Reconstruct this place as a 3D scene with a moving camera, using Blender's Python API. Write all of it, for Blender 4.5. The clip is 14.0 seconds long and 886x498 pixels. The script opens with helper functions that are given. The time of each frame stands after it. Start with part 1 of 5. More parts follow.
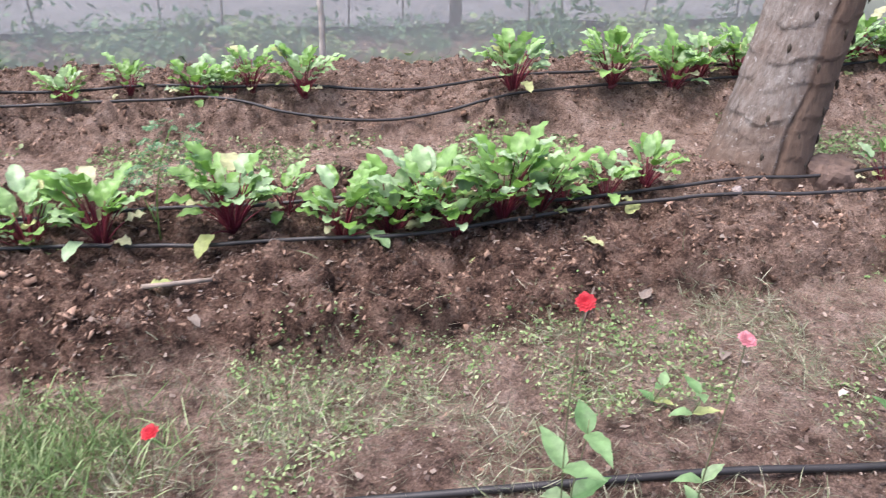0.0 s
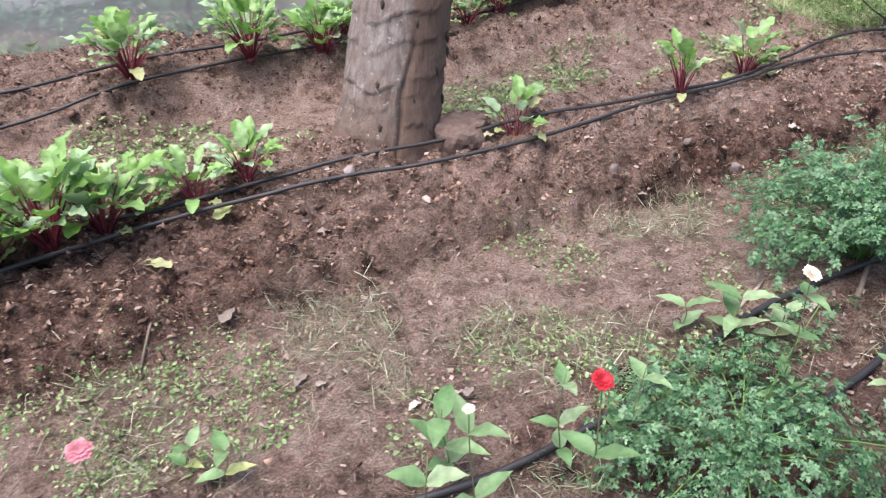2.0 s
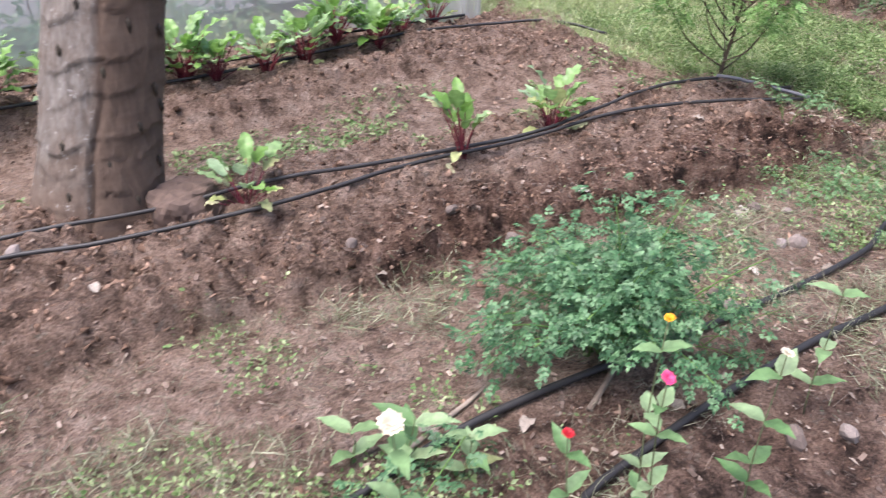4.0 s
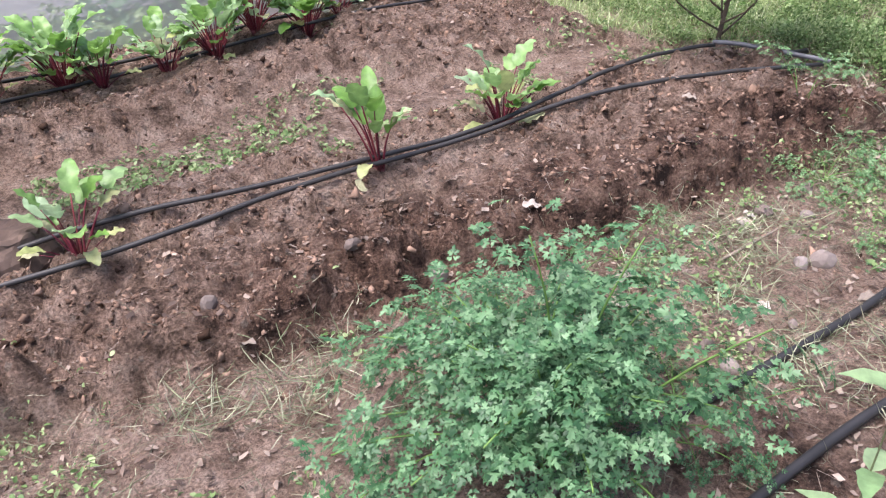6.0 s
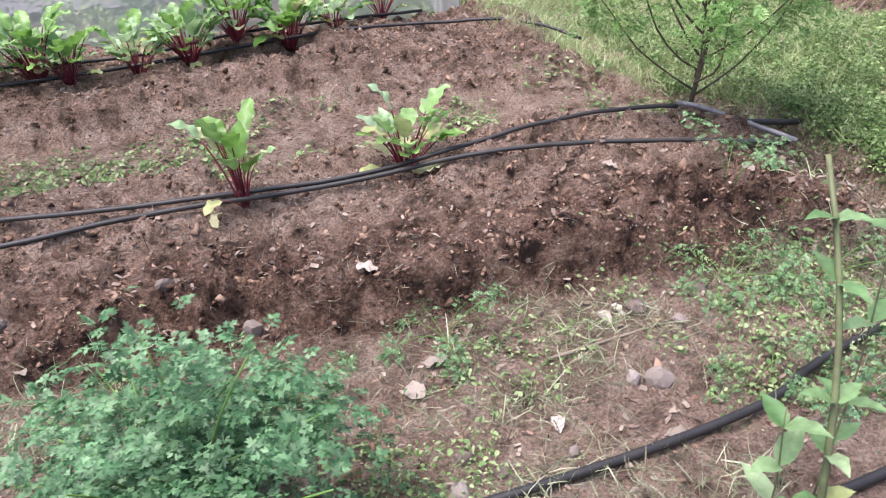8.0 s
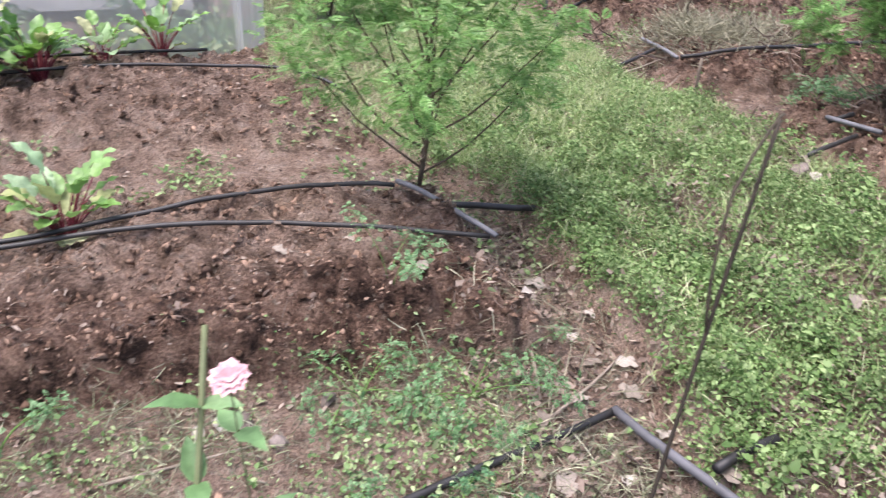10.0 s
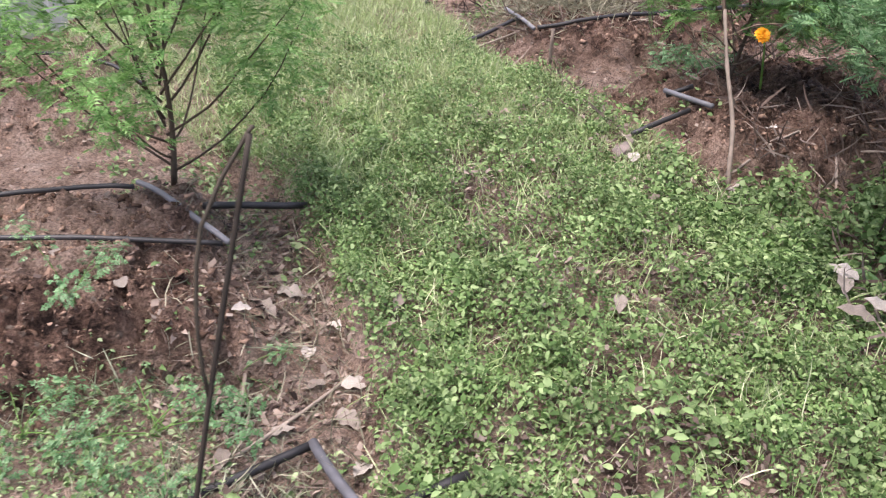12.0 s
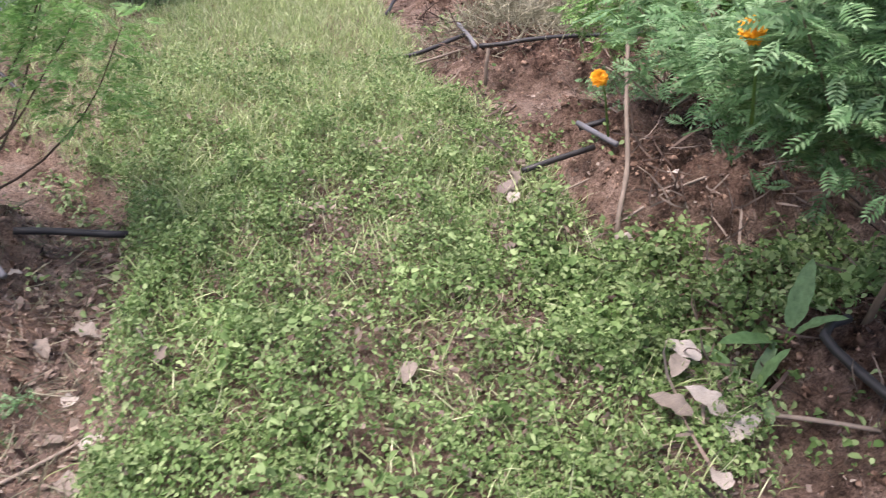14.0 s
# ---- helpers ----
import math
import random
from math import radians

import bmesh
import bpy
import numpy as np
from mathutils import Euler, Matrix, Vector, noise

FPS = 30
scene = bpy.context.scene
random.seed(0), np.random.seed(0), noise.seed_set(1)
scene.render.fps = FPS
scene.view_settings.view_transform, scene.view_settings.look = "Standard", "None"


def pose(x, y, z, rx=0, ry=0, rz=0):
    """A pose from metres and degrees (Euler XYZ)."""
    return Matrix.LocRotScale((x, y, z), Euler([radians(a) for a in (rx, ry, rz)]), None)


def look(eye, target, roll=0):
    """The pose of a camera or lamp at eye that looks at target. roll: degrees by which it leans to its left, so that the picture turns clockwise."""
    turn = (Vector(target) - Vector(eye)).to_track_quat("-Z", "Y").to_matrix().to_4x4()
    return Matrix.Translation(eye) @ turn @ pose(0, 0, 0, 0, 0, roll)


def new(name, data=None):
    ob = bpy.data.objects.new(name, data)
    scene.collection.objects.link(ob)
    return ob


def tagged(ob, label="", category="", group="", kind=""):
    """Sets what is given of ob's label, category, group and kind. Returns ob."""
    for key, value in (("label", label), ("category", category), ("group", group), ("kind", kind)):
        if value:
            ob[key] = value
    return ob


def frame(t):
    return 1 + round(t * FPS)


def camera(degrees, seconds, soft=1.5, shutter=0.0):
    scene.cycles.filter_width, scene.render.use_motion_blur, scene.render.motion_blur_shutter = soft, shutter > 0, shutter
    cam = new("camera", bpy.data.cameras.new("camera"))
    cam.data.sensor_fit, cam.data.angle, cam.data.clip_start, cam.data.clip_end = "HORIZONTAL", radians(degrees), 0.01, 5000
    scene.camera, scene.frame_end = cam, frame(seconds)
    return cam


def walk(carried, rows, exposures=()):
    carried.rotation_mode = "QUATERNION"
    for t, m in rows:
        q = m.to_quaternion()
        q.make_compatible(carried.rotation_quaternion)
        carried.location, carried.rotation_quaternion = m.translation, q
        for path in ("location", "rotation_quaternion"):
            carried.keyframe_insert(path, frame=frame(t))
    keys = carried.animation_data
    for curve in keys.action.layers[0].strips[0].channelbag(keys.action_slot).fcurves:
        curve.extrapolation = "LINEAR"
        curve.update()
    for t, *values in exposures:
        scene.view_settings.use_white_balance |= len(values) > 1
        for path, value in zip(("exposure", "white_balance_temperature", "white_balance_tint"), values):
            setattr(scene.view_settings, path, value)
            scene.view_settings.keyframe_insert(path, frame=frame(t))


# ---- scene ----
cam = camera(59.4, 14.0, soft=1.15, shutter=0.25)
PATH = [
    (0, (-0.424, -0.422, 1.409), (-0.116, 1.286, 0.415), 1.4),
    (0.5, (-0.207, -0.365, 1.417), (0.182, 1.334, 0.435), 0.3),
    (1, (0.059, -0.402, 1.417), (0.56, 1.276, 0.453), -0.3),
    (1.5, (0.251, -0.397, 1.404), (0.865, 1.216, 0.393), -1.3),
    (2, (0.476, -0.265, 1.374), (1.146, 1.27, 0.282), -0.9),
    (2.5, (0.639, -0.193, 1.35), (1.284, 1.322, 0.214), -2.5),
    (3, (0.887, -0.214, 1.3), (1.472, 1.349, 0.199), -3.1),
    (3.5, (1.095, -0.231, 1.305), (1.719, 1.368, 0.279), -1.8),
    (4, (1.354, -0.182, 1.247), (2.126, 1.368, 0.246), -0.0),
    (4.2, (1.43, -0.135, 1.26), (2.25, 1.38, 0.245), -0.4),
    (6.3, (1.995, 0.237, 1.039), (2.63, 1.827, 0.005), -6.8),
    (6.5, (2.077, 0.229, 1.05), (2.655, 1.86, 0.046), -8.3),
    (7, (2.305, 0.162, 1.072), (2.825, 1.833, 0.102), -6.2),
    (7.2, (2.36, 0.148, 1.058), (2.929, 1.787, 0.062), -3.5),
    (9.3, (3.142, 0.142, 1.161), (3.242, 1.856, 0.134), -1.6),
    (9.5, (3.213, 0.144, 1.151), (3.381, 1.873, 0.161), -0.0),
    (10, (3.435, 0.196, 1.172), (3.964, 1.857, 0.191), 3.8),
    (10.5, (3.592, 0.206, 1.177), (4.202, 1.856, 0.226), 0.8),
    (11, (3.753, 0.16, 1.201), (4.219, 1.889, 0.31), -1.7),
    (11.5, (3.902, 0.144, 1.185), (4.362, 1.85, 0.248), -0.2),
    (12, (4.101, 0.237, 1.171), (4.673, 1.845, 0.128), 2.8),
    (12.5, (4.217, 0.307, 1.185), (4.692, 1.922, 0.104), -0.1),
    (13, (4.395, 0.271, 1.184), (4.753, 1.933, 0.131), -0.6),
    (13.5, (4.576, 0.244, 1.19), (4.943, 1.907, 0.141), 2.3),
    (14, (4.768, 0.285, 1.209), (5.19, 1.935, 0.159), 3.4),
]
walk(cam, [(t, look(eye, target, roll)) for t, eye, target, roll in PATH],
     exposures=[(0.0, 1.16, 6400, 22), (4.2, 1.17, 6400, 21.5), (6.3, 1.22, 6400, 22), (10.0, 1.20, 6400, 20), (11.5, 1.12, 6500, 21), (14.0, 1.13, 6700, 24)])

# ---- light: an overcast sky with a broad, weak sun behind the haze ----
SUN_HEIGHT, SUN_TURN = 73.0, 265.0
world = bpy.data.worlds.new("overcast_sky")
scene.world = world
world.use_nodes = True
wn = world.node_tree.nodes
sky = wn.new("ShaderNodeTexSky")
sky.sky_type = "NISHITA"
sky.sun_disc = False
sky.sun_elevation = radians(SUN_HEIGHT)
sky.sun_rotation = radians(SUN_TURN)
sky.air_density, sky.dust_density, sky.ozone_density = 1.0, 3.0, 1.0
wn["Background"].inputs["Strength"].default_value = 0.135
world.node_tree.links.new(sky.outputs[0], wn["Background"].inputs["Color"])
sun_data = bpy.data.lights.new("sun", "SUN")
sun_data.energy, sun_data.angle, sun_data.color = 3.4, radians(48), (1.0, 0.97, 0.93)
sun = new("sun", sun_data)
az = radians(SUN_TURN)
sun.matrix_world = look((4 + 20 * math.sin(az) * 0.3057, 2 + 20 * math.cos(az) * 0.3057, 20), (4, 2, 0))

rng = np.random.default_rng(7)


# ---- materials ----
def material(name):
    m = bpy.data.materials.new(name)
    m.use_nodes = True
    nt = m.node_tree
    return m, nt, nt.nodes["Principled BSDF"]


def node(nt, kind, **values):
    n = nt.nodes.new(kind)
    for k, v in values.items():
        n.inputs[k.replace("_", " ")].default_value = v
    return n


def ramp(nt, source, stops):
    r = nt.nodes.new("ShaderNodeValToRGB")
    els = r.color_ramp.elements
    while len(els) < len(stops):
        els.new(0.5)
    for e, (p, c) in zip(els, stops):
        e.position, e.color = p, (*c, 1)
    nt.links.new(source, r.inputs[0])
    return r.outputs[0]


def mixed(nt, fac, a, b, mode="MIX"):
    m = nt.nodes.new("ShaderNodeMix")
    m.data_type, m.blend_type = "RGBA", mode
    for sock, val in ((m.inputs[0], fac), (m.inputs[6], a), (m.inputs[7], b)):
        if isinstance(val, (int, float)):
            sock.default_value = val
        elif isinstance(val, tuple):
            sock.default_value = (*val, 1)
        else:
            nt.links.new(val, sock)
    return m.outputs[2]


def noise_tex(nt, scale, detail=4.0, rough=0.6):
    n = node(nt, "ShaderNodeTexNoise", Scale=scale, Detail=detail, Roughness=rough)
    geo = nt.nodes.new("ShaderNodeTexCoord")
    nt.links.new(geo.outputs["Object"], n.inputs["Vector"])
    return n


def bump(nt, bsdf, height, strength, distance):
    b = node(nt, "ShaderNodeBump", Strength=strength, Distance=distance)
    nt.links.new(height, b.inputs["Height"])
    nt.links.new(b.outputs[0], bsdf.inputs["Normal"])


def soil_material():
    m, nt, b = material("garden_soil")
    # soil tone of the ground mesh: damp zones and painted shade together
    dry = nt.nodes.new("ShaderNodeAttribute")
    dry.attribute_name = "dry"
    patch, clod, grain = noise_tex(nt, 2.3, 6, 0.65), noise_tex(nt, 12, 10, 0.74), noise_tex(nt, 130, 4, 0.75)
    # darkest stops put crevice shade into the hollows of the bump noise
    moist_shaded = ramp(nt, clod.outputs[0], [(0.39, (0.020, 0.012, 0.009)), (0.5, (0.194, 0.118, 0.086)), (0.63, (0.41, 0.278, 0.211))])
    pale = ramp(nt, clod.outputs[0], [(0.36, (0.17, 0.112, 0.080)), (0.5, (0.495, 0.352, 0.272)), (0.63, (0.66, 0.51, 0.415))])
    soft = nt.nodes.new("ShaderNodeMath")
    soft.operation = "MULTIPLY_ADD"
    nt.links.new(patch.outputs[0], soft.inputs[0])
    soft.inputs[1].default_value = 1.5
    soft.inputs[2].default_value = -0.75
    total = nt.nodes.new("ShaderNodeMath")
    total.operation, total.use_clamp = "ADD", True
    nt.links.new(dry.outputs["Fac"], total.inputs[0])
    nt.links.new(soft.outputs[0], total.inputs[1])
    base = mixed(nt, total.outputs[0], moist_shaded, pale)
    speck = node(nt, "ShaderNodeTexVoronoi", Scale=75.0)
    co = nt.nodes.new("ShaderNodeTexCoord")
    nt.links.new(co.outputs["Object"], speck.inputs["Vector"])
    chip = ramp(nt, speck.outputs["Color"], [(0.84, (0, 0, 0)), (0.90, (0.7, 0.7, 0.7))])
    base = mixed(nt, chip, base, mixed(nt, speck.outputs["Distance"], (0.46, 0.39, 0.32), (0.12, 0.085, 0.065)))
    # fine hollows darkened in colour, standing in for their shade
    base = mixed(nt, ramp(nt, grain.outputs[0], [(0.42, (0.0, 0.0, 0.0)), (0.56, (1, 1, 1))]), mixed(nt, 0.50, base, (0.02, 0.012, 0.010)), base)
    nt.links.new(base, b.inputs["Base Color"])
    b.inputs["Roughness"].default_value = 0.95
    b.inputs["Specular IOR Level"].default_value = 0.15
    both = nt.nodes.new("ShaderNodeMath")
    both.operation = "ADD"
    nt.links.new(clod.outputs[0], both.inputs[0])
    nt.links.new(grain.outputs[0], both.inputs[1])
    bump(nt, b, both.outputs[0], 1.0, 0.045)
    return m


def varied(name, low, mid, high, rough=0.6, translucent=0.0, per="island", scale=30.0, spec=0.3, relief=0.15, coat=0.0):
    """A surface whose tone varies from piece to piece and, more finely, within each."""
    m, nt, b = material(name)
    if per == "island":
        r = nt.nodes.new("ShaderNodeNewGeometry").outputs["Random Per Island"]
    else:
        r = nt.nodes.new("ShaderNodeObjectInfo").outputs["Random"]
    tone = ramp(nt, r, [(0.0, low), (0.5, mid), (1.0, high)])
    n = noise_tex(nt, scale, 4)
    shade = ramp(nt, n.outputs[0], [(0.3, (0.62, 0.62, 0.62)), (0.7, (1.15, 1.15, 1.15))])
    col = mixed(nt, 1.0, tone, shade, "MULTIPLY")
    nt.links.new(col, b.inputs["Base Color"])
    b.inputs["Roughness"].default_value = rough
    b.inputs["Specular IOR Level"].default_value = spec
    bump(nt, b, n.outputs[0], relief, 0.004)
    if translucent:
        t = nt.nodes.new("ShaderNodeBsdfTranslucent")
        nt.links.new(col, t.inputs[0])
        mix = nt.nodes.new("ShaderNodeMixShader")
        mix.inputs[0].default_value = translucent
        nt.links.new(b.outputs[0], mix.inputs[1])
        nt.links.new(t.outputs[0], mix.inputs[2])
        nt.links.new(mix.outputs[0], nt.nodes["Material Output"].inputs[0])
    return m


def bark_material():
    m, nt, b = material("palm_bark")
    co = nt.nodes.new("ShaderNodeTexCoord")

    def stretched(scale, xyz, detail=6.0, rough=0.65):
        mp = nt.nodes.new("ShaderNodeMapping")
        mp.inputs["Scale"].default_value = xyz
        nt.links.new(co.outputs["Object"], mp.inputs[0])
        n = node(nt, "ShaderNodeTexNoise", Scale=scale, Detail=detail, Roughness=rough)
        nt.links.new(mp.outputs[0], n.inputs["Vector"])
        return n.outputs[0]
    rings, fibre, patch = stretched(3.2, (1.0, 1.0, 4.5)), stretched(9.0, (5.0, 5.0, 1.0), 7.0, 0.72), stretched(5.0, (1, 1, 1), 5.0)
    base = ramp(nt, rings, [(0.32, (0.075, 0.046, 0.030)), (0.5, (0.122, 0.079, 0.054)), (0.68, (0.17, 0.118, 0.084))])
    base = mixed(nt, 0.4, base, ramp(nt, fibre, [(0.30, (0.030, 0.020, 0.014)), (0.48, (0.115, 0.078, 0.056)), (0.70, (0.19, 0.140, 0.104))]))
    sep = nt.nodes.new("ShaderNodeSeparateXYZ")
    nt.links.new(co.outputs["Object"], sep.inputs[0])
    lean = nt.nodes.new("ShaderNodeMath")
    lean.operation = "MULTIPLY_ADD"
    nt.links.new(sep.outputs["Z"], lean.inputs[0])
    lean.inputs[1].default_value = -0.238
    shift = nt.nodes.new("ShaderNodeMath")
    shift.operation = "ADD"
    shift.inputs[1].default_value = 0.05
    nt.links.new(sep.outputs["X"], shift.inputs[0])
    nt.links.new(shift.outputs[0], lean.inputs[2])
    # paler left side: grey lichen, plus the light on that side painted in
    side = ramp(nt, lean.outputs[0], [(0.0, (1, 1, 1)), (0.02, (0.0, 0.0, 0.0))])
    low = ramp(nt, sep.outputs["Z"], [(0.08, (0, 0, 0)), (0.30, (0.75, 0.75, 0.75))])
    crust = ramp(nt, patch, [(0.36, (0.25, 0.25, 0.25)), (0.60, (1.0, 1.0, 1.0))])
    grey = mixed(nt, 1.0, mixed(nt, 1.0, side, low, "MULTIPLY"), crust, "MULTIPLY")
    base = mixed(nt, grey, base, ramp(nt, fibre, [(0.30, (0.09, 0.08, 0.068)), (0.5, (0.215, 0.20, 0.178)), (0.68, (0.33, 0.32, 0.29))]))
    lichen = noise_tex(nt, 38, 5, 0.75)
    spots = mixed(nt, 1.0, ramp(nt, lichen.outputs[0], [(0.60, (0, 0, 0)), (0.68, (0.9, 0.9, 0.9))]), mixed(nt, 0.8, (0.15, 0.15, 0.15), side), "MULTIPLY")
    base = mixed(nt, spots, base, (0.46, 0.45, 0.42))
    nt.links.new(base, b.inputs["Base Color"])
    b.inputs["Roughness"].default_value = 0.9
    bump(nt, b, fibre, 0.8, 0.018)
    return m


def net_material():
    """Fine white insect netting: threads with gaps between them, too small to see singly."""
    m, nt, b = material("insect_net")
    n = noise_tex(nt, 1.3, 3)
    nt.links.new(ramp(nt, n.outputs[0], [(0.3, (0.60, 0.61, 0.585)), (0.7, (0.73, 0.735, 0.71))]), b.inputs["Base Color"])
    b.inputs["Roughness"].default_value = 0.7
    clear = nt.nodes.new("ShaderNodeBsdfTransparent")
    thin = nt.nodes.new("ShaderNodeBsdfTranslucent")
    thin.inputs[0].default_value = (0.69, 0.69, 0.66, 1)
    cloth = nt.nodes.new("ShaderNodeMixShader")
    cloth.inputs[0].default_value = 0.5
    nt.links.new(b.outputs[0], cloth.inputs[1])
    nt.links.new(thin.outputs[0], cloth.inputs[2])
    mix = nt.nodes.new("ShaderNodeMixShader")
    mix.inputs[0].default_value = 0.42
    nt.links.new(clear.outputs[0], mix.inputs[1])
    nt.links.new(cloth.outputs[0], mix.inputs[2])
    nt.links.new(mix.outputs[0], nt.nodes["Material Output"].inputs[0])
    return m


SOIL = soil_material()
CLOD = varied("soil_clods", (0.05, 0.031, 0.022), (0.16, 0.102, 0.074), (0.32, 0.218, 0.162), 0.97, scale=45, spec=0.05, relief=0.9)
STONE = varied("pale_stone", (0.14, 0.11, 0.095), (0.20, 0.165, 0.145), (0.30, 0.26, 0.24), 0.85, per="object", scale=25, relief=0.4)
LITTER = varied("dry_litter", (0.05, 0.034, 0.028), (0.17, 0.123, 0.099), (0.38, 0.31, 0.255), 0.9, 0.15)
DEAD_LEAF = varied("dead_leaf", (0.20, 0.165, 0.135), (0.34, 0.295, 0.25), (0.54, 0.495, 0.44), 0.8, 0.2, per="object", scale=40)
BEET_LEAF = varied("beet_leaf", (0.15, 0.32, 0.055), (0.24, 0.43, 0.13), (0.38, 0.54, 0.32), 0.42, 0.36, per="object", scale=28, spec=0.5, relief=0.5)
YELLOW_LEAF = varied("yellowed_leaf", (0.34, 0.40, 0.15), (0.43, 0.47, 0.22), (0.52, 0.52, 0.33), 0.5, 0.3, per="object", scale=35)
BEET_STALK = varied("beet_stalk", (0.085, 0.012, 0.022), (0.15, 0.022, 0.038), (0.25, 0.055, 0.06), 0.45, 0.05, per="object")
BEET_ROOT = varied("beet_root", (0.13, 0.03, 0.035), (0.17, 0.05, 0.05), (0.2, 0.07, 0.06), 0.7, per="object")
HERB = varied("herb_leaf", (0.030, 0.098, 0.038), (0.075, 0.195, 0.080), (0.18, 0.335, 0.165), 0.45, 0.3, spec=0.4)
HERB_STEM = varied("herb_stem", (0.09, 0.20, 0.04), (0.13, 0.26, 0.06), (0.18, 0.30, 0.09), 0.5, 0.2)
FEATHER = varied("marigold_leaf", (0.10, 0.25, 0.06), (0.20, 0.40, 0.115), (0.34, 0.53, 0.21), 0.45, 0.4)
FEATHER_DARK = varied("dark_marigold_leaf", (0.09, 0.205, 0.08), (0.165, 0.32, 0.14), (0.29, 0.46, 0.24), 0.45, 0.35)
TWIG = varied("woody_twig", (0.075, 0.055, 0.04), (0.115, 0.085, 0.06), (0.17, 0.13, 0.09), 0.85, per="object", relief=0.5)
DARK_TWIG = varied("dark_twig", (0.03, 0.024, 0.018), (0.045, 0.036, 0.026), (0.06, 0.05, 0.035), 0.8, per="object", relief=0.5)
PALE_WOOD = varied("weathered_wood", (0.16, 0.125, 0.098), (0.21, 0.17, 0.135), (0.28, 0.232, 0.188), 0.85, per="object", scale=18, relief=0.5)
ZINNIA_STEM = varied("zinnia_stem", (0.10, 0.13, 0.06), (0.14, 0.17, 0.08), (0.2, 0.2, 0.11), 0.6, 0.1)
ZINNIA = varied("zinnia_leaf", (0.10, 0.21, 0.075), (0.175, 0.30, 0.13), (0.28, 0.39, 0.21), 0.5, 0.3, per="object", scale=40)
COVER = varied("creeping_weed", (0.072, 0.142, 0.038), (0.165, 0.268, 0.088), (0.34, 0.445, 0.205), 0.6, 0.3, scale=7)
GRASS = varied("grass_blade", (0.23, 0.34, 0.11), (0.41, 0.51, 0.23), (0.64, 0.67, 0.43), 0.6, 0.3)
WEED = varied("furrow_weed", (0.10, 0.19, 0.06), (0.21, 0.32, 0.12), (0.40, 0.49, 0.26), 0.55, 0.3)
CUT_GRASS = varied("cut_grass", (0.20, 0.25, 0.13), (0.34, 0.37, 0.23), (0.54, 0.55, 0.40), 0.7, 0.25)
SOFT_WEED = varied("soft_weed", (0.07, 0.175, 0.06), (0.14, 0.285, 0.12), (0.27, 0.42, 0.22), 0.55, 0.3)
STRAW = varied("cut_dry_weeds", (0.17, 0.17, 0.11), (0.29, 0.28, 0.19), (0.44, 0.41, 0.30), 0.85, 0.2)
PIPE = varied("black_pipe", (0.014, 0.013, 0.014), (0.020, 0.019, 0.019), (0.030, 0.028, 0.027), 0.55, per="object", scale=18, spec=0.5, relief=0.1)
GREY_PIPE = varied("dusty_grey_pipe", (0.10, 0.10, 0.11), (0.13, 0.13, 0.14), (0.16, 0.16, 0.17), 0.5, per="object", scale=14)
MULCH = varied("grey_mulch_sheet", (0.095, 0.096, 0.092), (0.11, 0.11, 0.105), (0.13, 0.13, 0.125), 0.7, per="object", scale=3, relief=0.3)
RED = varied("red_petal", (0.36, 0.010, 0.018), (0.46, 0.018, 0.03), (0.54, 0.04, 0.05), 0.6, 0.15)
PINK = varied("pink_petal", (0.60, 0.33, 0.36), (0.68, 0.42, 0.45), (0.76, 0.54, 0.54), 0.6, 0.2)
ROSE = varied("rose_petal", (0.46, 0.15, 0.18), (0.55, 0.21, 0.24), (0.62, 0.30, 0.32), 0.6, 0.2)
MAGENTA = varied("magenta_petal", (0.65, 0.05, 0.17), (0.75, 0.08, 0.24), (0.8, 0.15, 0.3), 0.6, 0.2)
WHITE = varied("white_petal", (0.62, 0.56, 0.40), (0.72, 0.67, 0.52), (0.80, 0.76, 0.63), 0.6, 0.2)
ORANGE = varied("orange_petal", (0.78, 0.27, 0.008), (0.86, 0.38, 0.012), (0.9, 0.48, 0.03), 0.6, 0.15)
BAMBOO = varied("pale_bamboo", (0.42, 0.38, 0.32), (0.48, 0.44, 0.38), (0.54, 0.5, 0.44), 0.7, per="object", scale=12)
STUMP = varied("rotten_stump", (0.08, 0.055, 0.043), (0.105, 0.073, 0.058), (0.14, 0.10, 0.08), 0.95, per="object", scale=22, relief=1.0)
BARK = bark_material()
NET = net_material()


# ---- geometry helpers ----
def mesh_from(name, verts, faces, mats, smooth=True):
    me = bpy.data.meshes.new(name)
    me.from_pydata([tuple(v) for v in verts], [], [tuple(f) for f in faces])
    for m in (mats if isinstance(mats, (list, tuple)) else [mats]):
        me.materials.append(m)
    if smooth:
        me.polygons.foreach_set("use_smooth", [True] * len(me.polygons))
    me.update()
    return me


def fast_mesh(name, verts, tris, mat, smooth=False):
    me = bpy.data.meshes.new(name)
    nv, nf = len(verts), len(tris)
    me.vertices.add(nv)
    me.vertices.foreach_set("co", np.asarray(verts, np.float32).ravel())
    k = tris.shape[1]
    me.loops.add(nf * k)
    me.loops.foreach_set("vertex_index", np.asarray(tris, np.int32).ravel())
    me.polygons.add(nf)
    me.polygons.foreach_set("loop_start", np.arange(0, nf * k, k, dtype=np.int32))
    me.polygons.foreach_set("loop_total", np.full(nf, k, np.int32))
    me.materials.append(mat)
    me.update(calc_edges=True)
    if smooth:
        me.polygons.foreach_set("use_smooth", np.ones(nf, bool))
    return me


def part(name, mesh, parent, m=None, label=""):
    ob = new(name, mesh)
    ob.parent = parent
    if m is not None:
        ob.matrix_basis = m
    if label:
        tagged(ob, label)
    return ob


